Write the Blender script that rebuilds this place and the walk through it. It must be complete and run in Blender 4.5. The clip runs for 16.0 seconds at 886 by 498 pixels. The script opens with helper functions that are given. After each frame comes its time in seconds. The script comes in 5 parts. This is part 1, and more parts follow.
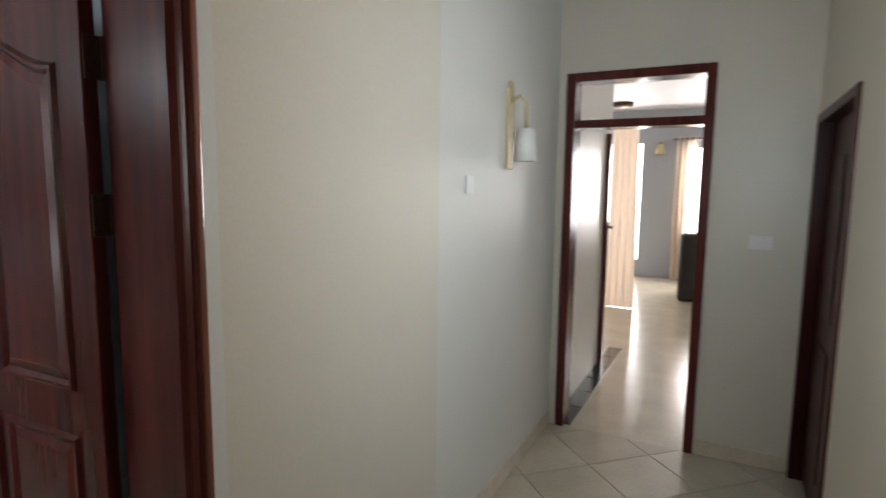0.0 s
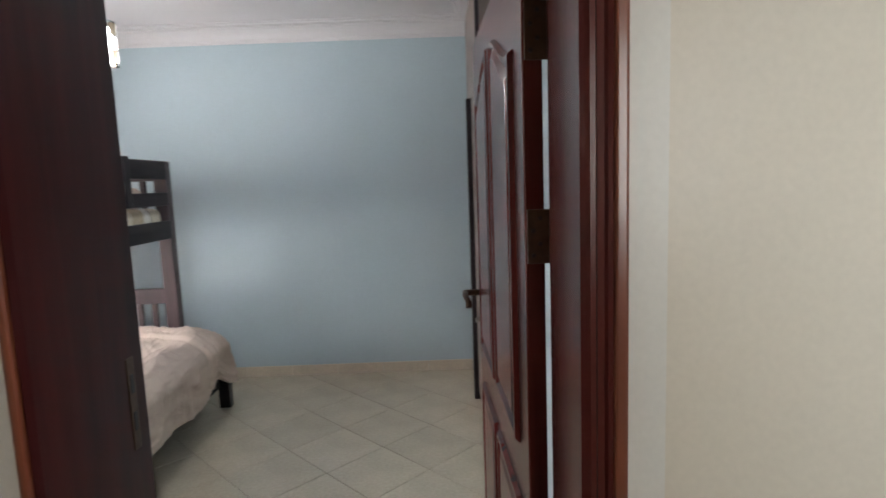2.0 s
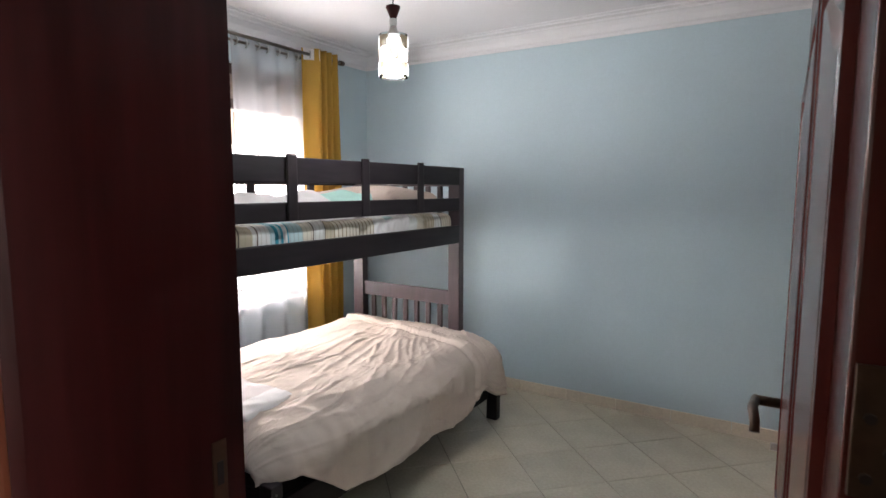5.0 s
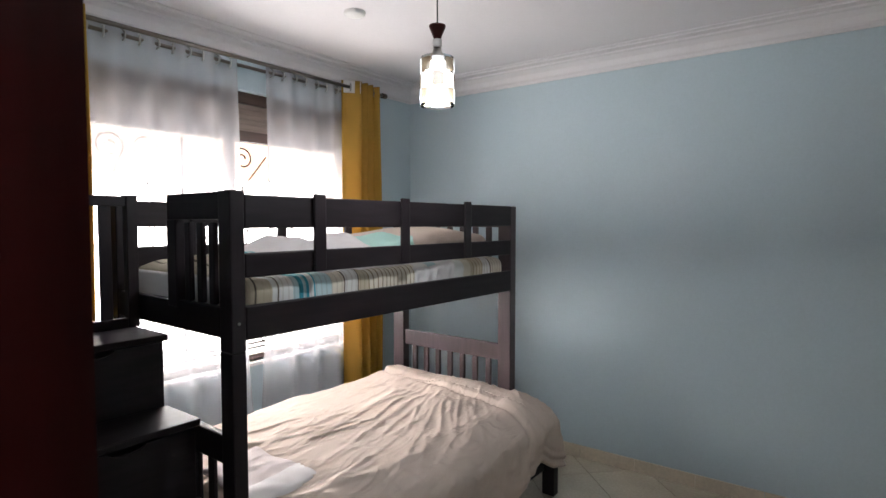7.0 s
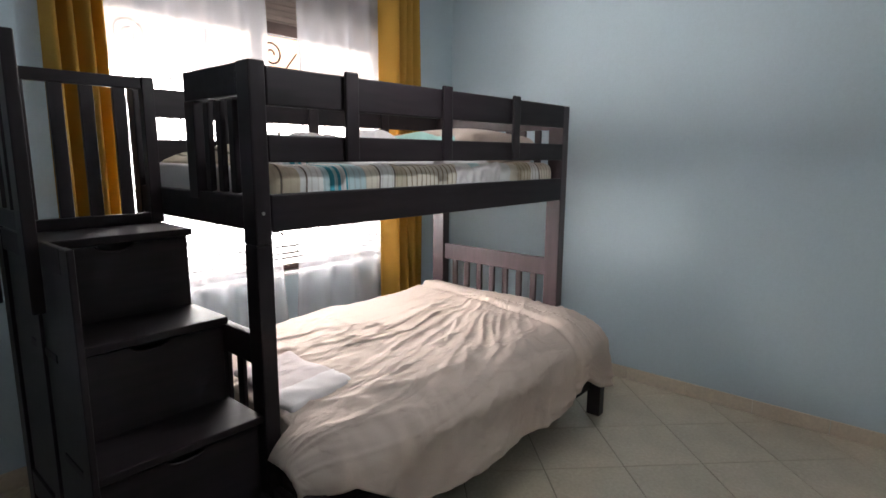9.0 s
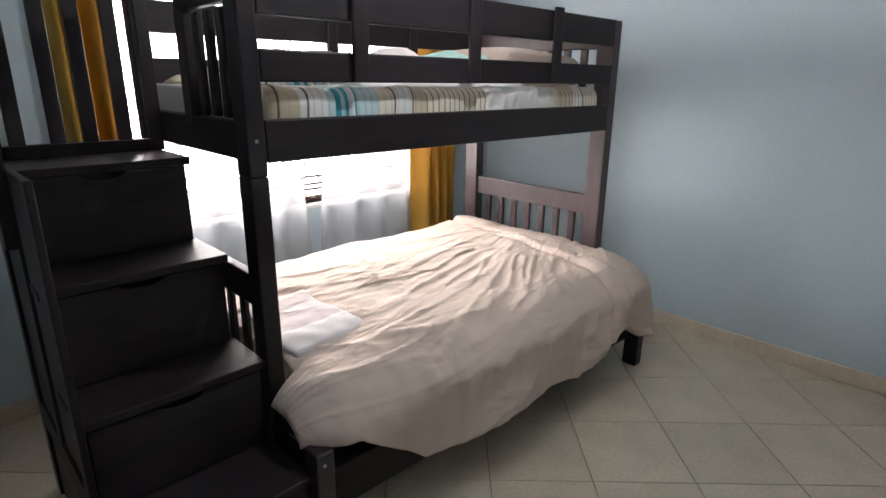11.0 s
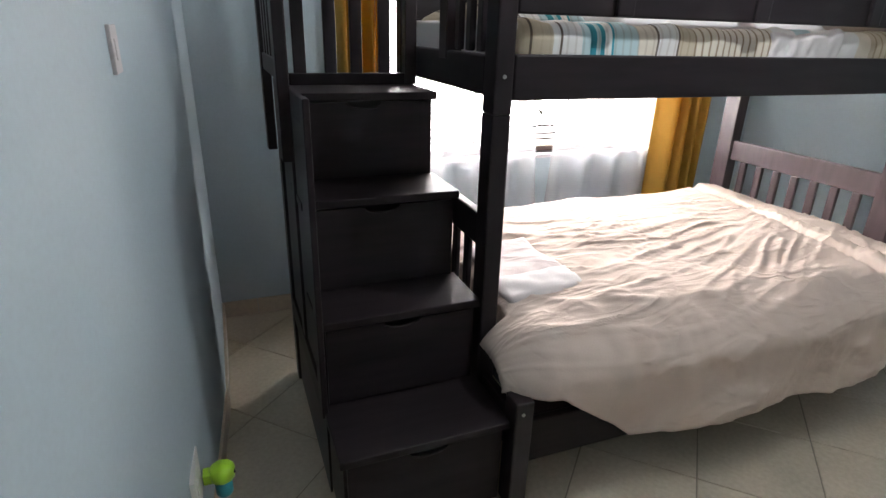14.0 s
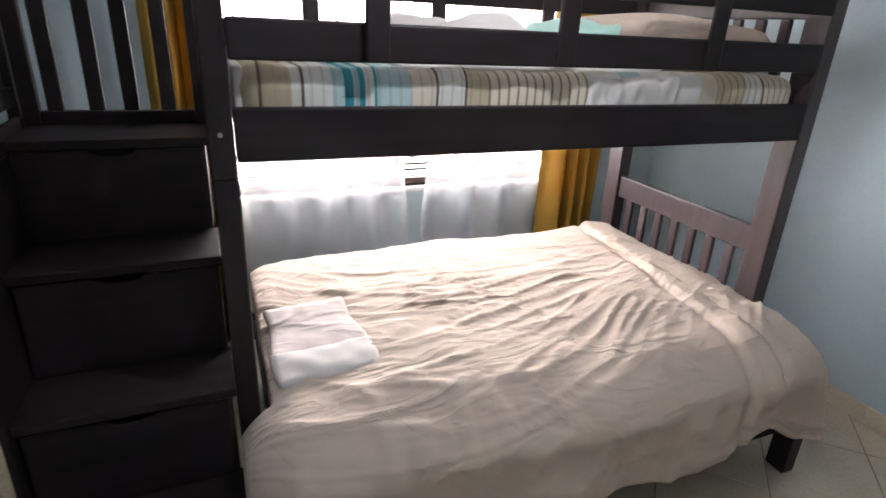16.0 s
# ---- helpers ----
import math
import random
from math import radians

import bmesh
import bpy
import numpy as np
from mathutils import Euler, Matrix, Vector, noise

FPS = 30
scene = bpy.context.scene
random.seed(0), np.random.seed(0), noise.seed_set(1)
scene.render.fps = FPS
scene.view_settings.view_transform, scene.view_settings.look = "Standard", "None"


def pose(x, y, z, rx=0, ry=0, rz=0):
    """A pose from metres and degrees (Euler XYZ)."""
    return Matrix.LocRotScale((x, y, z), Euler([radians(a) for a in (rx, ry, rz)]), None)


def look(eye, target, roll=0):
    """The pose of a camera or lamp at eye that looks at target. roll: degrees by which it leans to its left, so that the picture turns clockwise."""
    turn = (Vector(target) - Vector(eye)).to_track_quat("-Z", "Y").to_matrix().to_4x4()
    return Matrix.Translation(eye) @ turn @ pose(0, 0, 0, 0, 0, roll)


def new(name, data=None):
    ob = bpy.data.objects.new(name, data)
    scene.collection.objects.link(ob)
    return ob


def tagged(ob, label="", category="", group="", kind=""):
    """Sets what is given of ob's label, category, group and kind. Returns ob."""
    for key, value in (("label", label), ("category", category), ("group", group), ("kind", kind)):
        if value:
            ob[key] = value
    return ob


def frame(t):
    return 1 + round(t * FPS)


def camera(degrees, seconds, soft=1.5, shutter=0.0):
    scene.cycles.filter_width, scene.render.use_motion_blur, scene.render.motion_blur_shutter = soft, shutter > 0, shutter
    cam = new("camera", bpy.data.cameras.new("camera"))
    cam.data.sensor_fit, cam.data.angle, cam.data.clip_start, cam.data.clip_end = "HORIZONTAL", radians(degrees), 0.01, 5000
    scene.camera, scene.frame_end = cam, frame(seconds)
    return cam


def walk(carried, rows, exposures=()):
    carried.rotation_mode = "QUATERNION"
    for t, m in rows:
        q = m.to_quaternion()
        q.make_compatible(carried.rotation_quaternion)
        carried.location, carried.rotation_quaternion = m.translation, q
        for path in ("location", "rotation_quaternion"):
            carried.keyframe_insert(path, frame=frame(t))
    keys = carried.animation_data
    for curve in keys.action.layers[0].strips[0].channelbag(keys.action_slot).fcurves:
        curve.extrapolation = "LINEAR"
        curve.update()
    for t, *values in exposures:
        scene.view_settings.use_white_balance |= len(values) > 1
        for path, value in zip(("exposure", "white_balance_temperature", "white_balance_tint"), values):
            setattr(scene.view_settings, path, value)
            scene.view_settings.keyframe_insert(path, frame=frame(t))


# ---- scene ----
cam = camera(77.4, 16.0, shutter=0.3)
PATH = [
    (0, (1.34, -2.318, 1.643), (3.103, -1.403, 1.408), 0.7),
    (0.2, (1.426, -2.256, 1.649), (3.098, -1.187, 1.401), 0.5),
    (0.5, (1.517, -2.14, 1.65), (3.016, -0.84, 1.396), -0.5),
    (1, (1.694, -2.03, 1.662), (2.819, -0.401, 1.377), -0.9),
    (1.5, (1.819, -2.029, 1.669), (2.373, -0.125, 1.408), -1.8),
    (2, (1.921, -2.018, 1.663), (1.924, -0.033, 1.422), -2.1),
    (2.5, (2.029, -2.008, 1.679), (1.682, -0.052, 1.446), -1.9),
    (3, (2.141, -1.924, 1.68), (1.538, -0.032, 1.446), -1.6),
    (3.5, (2.179, -1.845, 1.684), (1.348, -0.041, 1.453), -1.1),
    (4, (2.115, -1.743, 1.687), (1.169, 0.004, 1.457), -0.3),
    (4.5, (2.069, -1.63, 1.706), (1.063, 0.083, 1.472), -0.0),
    (7, (1.775, -1.172, 1.778), (0.58, 0.428, 1.682), -0.0),
    (7.5, (1.716, -1.089, 1.754), (0.496, 0.493, 1.662), -0.0),
    (8, (1.66, -1.032, 1.699), (0.41, 0.525, 1.579), 0.1),
    (8.5, (1.633, -1.011, 1.645), (0.358, 0.516, 1.434), 0.2),
    (9, (1.604, -0.994, 1.599), (0.319, 0.5, 1.259), 0.4),
    (11.5, (1.501, -0.727, 1.576), (0.103, 0.561, 0.955), 1.1),
    (12, (1.489, -0.74, 1.581), (0.011, 0.451, 0.951), 1.0),
    (12.5, (1.475, -0.779, 1.567), (-0.096, 0.283, 0.932), 0.7),
    (13, (1.465, -0.806, 1.538), (-0.197, 0.095, 0.886), 0.7),
    (13.5, (1.458, -0.813, 1.521), (-0.256, -0.049, 0.827), 1.0),
    (14, (1.422, -0.753, 1.518), (-0.303, -0.061, 0.779), 1.6),
    (14.5, (1.368, -0.619, 1.529), (-0.352, 0.057, 0.762), 2.1),
    (15, (1.375, -0.386, 1.562), (-0.339, 0.298, 0.793), 2.1),
    (15.5, (1.395, -0.184, 1.606), (-0.314, 0.519, 0.842), 2.4),
    (16, (1.346, 0.013, 1.653), (-0.361, 0.749, 0.915), 2.7),
]
EXPOSURES = [(0.0, -0.2), (0.5, -0.2), (1.0, 0.0), (1.5, 0.1), (2.0, 0.25), (4.5, 0.32), (7.0, -0.12), (9.0, 0.0), (11.5, 0.3), (13.5, 0.5), (15.0, 0.56), (15.5, 0.42), (16.0, 0.25)]
walk(cam, [(t, look(eye, target, roll)) for t, eye, target, roll in PATH], EXPOSURES)

# ---- world and lights ----
world = bpy.data.worlds.new("sky")
scene.world = world
world.use_nodes = True
wn = world.node_tree
sky = wn.nodes.new("ShaderNodeTexSky")
sky.sky_type = "NISHITA"
sky.sun_disc = False
sky.sun_elevation = radians(55)
sky.sun_rotation = radians(100)
wn.links.new(sky.outputs[0], wn.nodes["Background"].inputs[0])
wn.nodes["Background"].inputs[1].default_value = 0.1

sun = new("sun", bpy.data.lights.new("sun", "SUN"))
sun.data.energy = 3.0
sun.data.angle = radians(0.5)
sun.data.color = (1.0, 0.95, 0.86)
sun.matrix_world = look((3, 4, 12), (-2, 1, 0))


def area_lamp(name, eye, target, sx, sy, watts, color):
    lamp = new(name, bpy.data.lights.new(name, "AREA"))
    lamp.data.shape = "RECTANGLE"
    lamp.data.size, lamp.data.size_y = sx, sy
    lamp.data.energy = watts
    lamp.data.color = color
    lamp.matrix_world = look(eye, target)
    return lamp


# sky light through the bedroom and living room windows, plus two added hall fills
area_lamp("window_daylight", (-2.15, 1.0, 1.45), (0.2, 1.0, 0.40), 2.1, 1.4, 200, (1.0, 0.96, 0.945))
# fill for the hall's far end, in an opening added out of view
area_lamp("hall_daylight_fill", (2.70, -2.76, 1.75), (4.9, -1.7, 1.7), 0.4, 0.8, 25.0, (0.82, 0.93, 1.0))
area_lamp("living_daylight", (12.3, -1.6, 1.6), (8.0, -1.6, 0.8), 2.6, 1.6, 300, (1.0, 0.96, 0.93))
# weak fill added out of view to lift the hall's near end
area_lamp("hall_side_fill", (0.45, -3.0, 1.6), (0.7, 0, 1.3), 0.6, 1.4, 1.0, (0.97, 0.98, 1.0))
bulb = new("pendant_bulb_light", bpy.data.lights.new("pendant_bulb_light", "POINT"))
bulb.data.energy, bulb.data.shadow_soft_size, bulb.data.color = 19, 0.03, (0.92, 0.955, 1.0)
bulb.location = (0.328, 0.725, 2.24)

# ---- materials ----
def material(name, color, rough=0.5, metal=0.0, grain=40.0, amount=0.06, bump=0.02, blotch=1.5, stretch=(1, 1, 1), spec=0.5, coat=0.0, vary=0.0, glow_through=None, creases=0.0):
    """Principled paint, wood or cloth with a fine grain and broad blotches."""
    m = bpy.data.materials.new(name)
    m.use_nodes = True
    nt = m.node_tree
    b = nt.nodes["Principled BSDF"]
    b.inputs["Roughness"].default_value = rough
    b.inputs["Metallic"].default_value = metal
    b.inputs["Specular IOR Level"].default_value = spec
    b.inputs["Coat Weight"].default_value = coat
    b.inputs["Coat Roughness"].default_value = 0.12
    tc = nt.nodes.new("ShaderNodeTexCoord")
    mp = nt.nodes.new("ShaderNodeMapping")
    mp.inputs["Scale"].default_value = stretch
    nt.links.new(tc.outputs["Object"], mp.inputs[0])
    n1 = nt.nodes.new("ShaderNodeTexNoise")
    n1.inputs["Scale"].default_value = grain
    n1.inputs["Detail"].default_value = 5
    n2 = nt.nodes.new("ShaderNodeTexNoise")
    n2.inputs["Scale"].default_value = blotch
    n2.inputs["Detail"].default_value = 3
    nt.links.new(mp.outputs[0], n1.inputs[0])
    nt.links.new(mp.outputs[0], n2.inputs[0])
    add = nt.nodes.new("ShaderNodeMath")
    add.operation = "ADD"
    nt.links.new(n1.outputs[0], add.inputs[0])
    nt.links.new(n2.outputs[0], add.inputs[1])
    rng = nt.nodes.new("ShaderNodeMapRange")
    rng.inputs["From Min"].default_value = 0.6
    rng.inputs["From Max"].default_value = 1.4
    rng.inputs["To Min"].default_value = 1 - amount * 2
    rng.inputs["To Max"].default_value = 1 + amount * 2
    nt.links.new(add.outputs[0], rng.inputs[0])
    mul = nt.nodes.new("ShaderNodeMix")
    mul.data_type, mul.blend_type = "RGBA", "MULTIPLY"
    mul.inputs["Factor"].default_value = 1
    mul.inputs["A"].default_value = (*color, 1)
    nt.links.new(rng.outputs[0], mul.inputs["B"])
    last = mul.outputs["Result"]
    if vary:
        info = nt.nodes.new("ShaderNodeObjectInfo")
        rv = nt.nodes.new("ShaderNodeMapRange")
        rv.inputs["To Min"].default_value, rv.inputs["To Max"].default_value = 1 - vary, 1 + vary
        nt.links.new(info.outputs["Random"], rv.inputs[0])
        m2 = nt.nodes.new("ShaderNodeMix")
        m2.data_type, m2.blend_type = "RGBA", "MULTIPLY"
        m2.inputs["Factor"].default_value = 1
        nt.links.new(last, m2.inputs["A"])
        nt.links.new(rv.outputs[0], m2.inputs["B"])
        last = m2.outputs["Result"]
    nt.links.new(last, b.inputs["Base Color"])
    if bump:
        bp = nt.nodes.new("ShaderNodeBump")
        bp.inputs["Strength"].default_value = bump * 10
        bp.inputs["Distance"].default_value = 0.002
        nt.links.new(n1.outputs[0], bp.inputs["Height"])
        nt.links.new(bp.outputs[0], b.inputs["Normal"])
    if creases:
        place = nt.nodes.new("ShaderNodeTexCoord")
        warp = nt.nodes.new("ShaderNodeMapping")
        warp.inputs["Rotation"].default_value = (0, 0, radians(28))
        warp.inputs["Scale"].default_value = (7.0, 2.2, 5.0)
        fine = nt.nodes.new("ShaderNodeTexNoise")
        fine.inputs["Scale"].default_value = 1.0
        fine.inputs["Detail"].default_value = 3.0
        fine.inputs["Distortion"].default_value = 0.8
        off = nt.nodes.new("ShaderNodeMath")
        off.operation = "SUBTRACT"
        off.inputs[1].default_value = 0.5
        fold = nt.nodes.new("ShaderNodeMath")
        fold.operation = "ABSOLUTE"
        sharp = nt.nodes.new("ShaderNodeMapRange")
        sharp.inputs["From Max"].default_value = 0.11
        sharp.inputs["To Min"].default_value = 1.0
        sharp.inputs["To Max"].default_value = 0.0
        bend = nt.nodes.new("ShaderNodeBump")
        bend.inputs["Strength"].default_value = 0.55
        bend.inputs["Distance"].default_value = creases
        nt.links.new(place.outputs["Object"], warp.inputs[0])
        nt.links.new(warp.outputs[0], fine.inputs[0])
        nt.links.new(fine.outputs[0], off.inputs[0])
        nt.links.new(off.outputs[0], fold.inputs[0])
        nt.links.new(fold.outputs[0], sharp.inputs[0])
        nt.links.new(sharp.outputs[0], bend.inputs["Height"])
        if b.inputs["Normal"].is_linked:
            nt.links.new(b.inputs["Normal"].links[0].from_socket, bend.inputs["Normal"])
        nt.links.new(bend.outputs[0], b.inputs["Normal"])
    if glow_through:
        tl = nt.nodes.new("ShaderNodeBsdfTranslucent")
        tl.inputs[0].default_value = (*glow_through[1], 1)
        mx = nt.nodes.new("ShaderNodeMixShader")
        mx.inputs[0].default_value = glow_through[0]
        nt.links.new(b.outputs[0], mx.inputs[1])
        nt.links.new(tl.outputs[0], mx.inputs[2])
        nt.links.new(mx.outputs[0], nt.nodes["Material Output"].inputs[0])
    return m


M_BLUE = material("aqua_wall_paint", (0.445, 0.54, 0.585), 0.55, spec=0.35, grain=90, amount=0.025, bump=0.012)
M_GREYB = material("blue_grey_wall_paint", (0.42, 0.45, 0.50), 0.45, grain=90, amount=0.025, bump=0.012)
M_CREAM = material("cream_wall_paint", (0.66, 0.607, 0.52), 0.38, grain=90, amount=0.025, bump=0.012)
# pale wall paint; on wall_hall_5 the paler tone stands for daylight
M_BAND = material("pale_and_daylit_wall_paint", (0.68, 0.665, 0.625), 0.40, grain=90, amount=0.025, bump=0.012)
M_WHITE = material("ceiling_paint", (0.67, 0.645, 0.655), 0.6, grain=70, amount=0.02, bump=0.01)
M_TILE = material("beige_floor_tile", (0.52, 0.46, 0.36), 0.22, grain=55, amount=0.07, bump=0.004, blotch=4, vary=0.05)
M_SKIRT = material("beige_skirting_tile", (0.60, 0.51, 0.40), 0.3, grain=55, amount=0.07, bump=0.004, blotch=4, vary=0.06)
M_GROUT = material("tile_grout", (0.22, 0.19, 0.15), 0.8, grain=120, amount=0.1)
M_DARK = material("espresso_stained_wood", (0.019, 0.0142, 0.0162), 0.46, grain=30, amount=0.22, bump=0.02, stretch=(1, 0.12, 1), blotch=5, spec=0.2)
M_DARKV = material("espresso_stained_wood_upright", (0.019, 0.0136, 0.0156), 0.42, grain=30, amount=0.22, bump=0.02, stretch=(1, 1, 0.12), blotch=5, spec=0.25)
M_HEAD = material("worn_espresso_wood", (0.055, 0.036, 0.040), 0.36, grain=30, amount=0.2, bump=0.02, stretch=(1, 1, 0.15), blotch=5)
M_MAHOG = material("varnished_mahogany", (0.085, 0.017, 0.014), 0.26, grain=26, amount=0.28, bump=0.02, stretch=(1, 1, 0.07), blotch=5, coat=0.1, spec=0.3)
M_JAMB = material("dark_mahogany_frame", (0.050, 0.009, 0.009), 0.34, grain=26, amount=0.3, bump=0.02, stretch=(1, 1, 0.07), blotch=5, coat=0.03, spec=0.22)
M_ORANGE = material("orange_brown_varnish", (0.18, 0.05, 0.025), 0.28, grain=26, amount=0.25, bump=0.02, stretch=(1, 1, 0.07), blotch=5, coat=0.4)
M_BRONZE = material("aged_bronze", (0.10, 0.065, 0.045), 0.4, metal=0.8, grain=60, amount=0.15)
M_STEEL = material("brushed_steel", (0.42, 0.40, 0.38), 0.3, metal=1.0, grain=80, amount=0.08)
M_ROD = material("brushed_rod", (0.20, 0.17, 0.15), 0.35, metal=0.9, grain=80, amount=0.08)
M_IRON = material("wrought_iron", (0.05, 0.035, 0.03), 0.5, metal=0.3, grain=60, amount=0.1)
M_YELLOW = material("mustard_curtain_cloth", (0.39, 0.225, 0.034), 0.85, grain=240, amount=0.06, bump=0.03, glow_through=(0.15, (0.76, 0.42, 0.012)))
M_DUVET = material("peach_cotton", (0.59, 0.482, 0.413), 0.9, grain=260, amount=0.03, bump=0.03, blotch=2, creases=0.008)
M_PILLOW = material("white_cotton", (0.74, 0.70, 0.69), 0.9, grain=260, amount=0.03, bump=0.03)
M_PLASTIC = material("white_plastic", (0.75, 0.74, 0.71), 0.35, amount=0.02, bump=0)
M_GREEN = material("lime_plastic", (0.35, 0.62, 0.03), 0.35, amount=0.03, bump=0)
M_TEALP = material("teal_plastic", (0.02, 0.22, 0.26), 0.35, amount=0.03, bump=0)
M_BLACKP = material("black_plastic", (0.01, 0.01, 0.011), 0.4, amount=0.05, bump=0)
M_TAUPE = material("taupe_laminate", (0.17, 0.125, 0.105), 0.35, grain=22, amount=0.15, bump=0.01, stretch=(1, 1, 0.08), blotch=4)
M_WINWOOD = material("brown_window_wood", (0.075, 0.045, 0.035), 0.45, grain=30, amount=0.2, stretch=(1, 0.1, 1))
M_LOUVRE = material("grey_brown_louvre", (0.22, 0.17, 0.14), 0.5, grain=30, amount=0.15, stretch=(1, 0.1, 1))
M_GROUND = material("dusty_ground", (0.30, 0.25, 0.19), 0.9, grain=8, amount=0.15)
M_BLACKT = material("black_floor_tile", (0.018, 0.017, 0.018), 0.15, grain=40, amount=0.1, bump=0)
M_LEATHER = material("black_leather", (0.016, 0.015, 0.016), 0.4, grain=120, amount=0.1, bump=0.02)
M_SCONCE = material("antique_cream_metal", (0.55, 0.47, 0.28), 0.4, metal=0.3, amount=0.08)


def emitter(name, color, strength):
    m = bpy.data.materials.new(name)
    m.use_nodes = True
    b = m.node_tree.nodes["Principled BSDF"]
    b.inputs["Base Color"].default_value = (*color, 1)
    b.inputs["Emission Color"].default_value = (*color, 1)
    b.inputs["Emission Strength"].default_value = strength
    return m


M_BULB = emitter("lit_bulb", (0.95, 0.98, 1.0), 12)
# backdrop colours that glow: daylight and sun outside are put in as emission
M_OUTSIDE = emitter("outside_glow", (1.0, 0.96, 0.94), 2.2)
M_OUTPEACH = emitter("neighbour_wall_glow", (1.0, 0.70, 0.54), 1.15)
M_YARD = emitter("yard_glow", (1.0, 0.97, 0.95), 2.4)


def sheer_material(name, through_color, color, low, high, back=0.5):
    m = bpy.data.materials.new(name)
    m.use_nodes = True
    nt = m.node_tree
    nt.nodes.remove(nt.nodes["Principled BSDF"])
    out = nt.nodes["Material Output"]
    tr = nt.nodes.new("ShaderNodeBsdfTransparent")
    tl = nt.nodes.new("ShaderNodeBsdfTranslucent")
    df = nt.nodes.new("ShaderNodeBsdfDiffuse")
    tl.inputs[0].default_value = (*through_color, 1)
    df.inputs[0].default_value = (*color, 1)
    mix1 = nt.nodes.new("ShaderNodeMixShader")
    mix1.inputs[0].default_value = 1 - back
    mix2 = nt.nodes.new("ShaderNodeMixShader")
    tc = nt.nodes.new("ShaderNodeTexCoord")
    n = nt.nodes.new("ShaderNodeTexNoise")
    n.inputs["Scale"].default_value = 300
    rng = nt.nodes.new("ShaderNodeMapRange")
    rng.inputs["To Min"].default_value = low
    rng.inputs["To Max"].default_value = high
    nt.links.new(tc.outputs["Object"], n.inputs[0])
    nt.links.new(n.outputs[0], rng.inputs[0])
    nt.links.new(rng.outputs[0], mix2.inputs[0])
    nt.links.new(tl.outputs[0], mix1.inputs[1])
    nt.links.new(df.outputs[0], mix1.inputs[2])
    nt.links.new(tr.outputs[0], mix2.inputs[1])
    nt.links.new(mix1.outputs[0], mix2.inputs[2])
    nt.links.new(mix2.outputs[0], out.inputs[0])
    return m


M_SHEER = sheer_material("white_sheer_voile", (0.66, 0.66, 0.69), (0.86, 0.85, 0.88), 0.36, 0.46, 0.34)
M_BANDG = sheer_material("smoked_glass_band", (0.30, 0.24, 0.17), (0.30, 0.26, 0.21), 0.55, 0.98)
M_FROST = sheer_material("frosted_glass_panel", (0.95, 0.96, 0.98), (0.85, 0.86, 0.88), 0.86, 0.96, 0.8)


def glass_material(name, tint=(1, 1, 1), rough=0.0):
    m = bpy.data.materials.new(name)
    m.use_nodes = True
    b = m.node_tree.nodes["Principled BSDF"]
    b.inputs["Base Color"].default_value = (*tint, 1)
    b.inputs["Transmission Weight"].default_value = 1
    b.inputs["Roughness"].default_value = rough
    b.inputs["IOR"].default_value = 1.1
    return m


M_GLASS = glass_material("clear_glass")


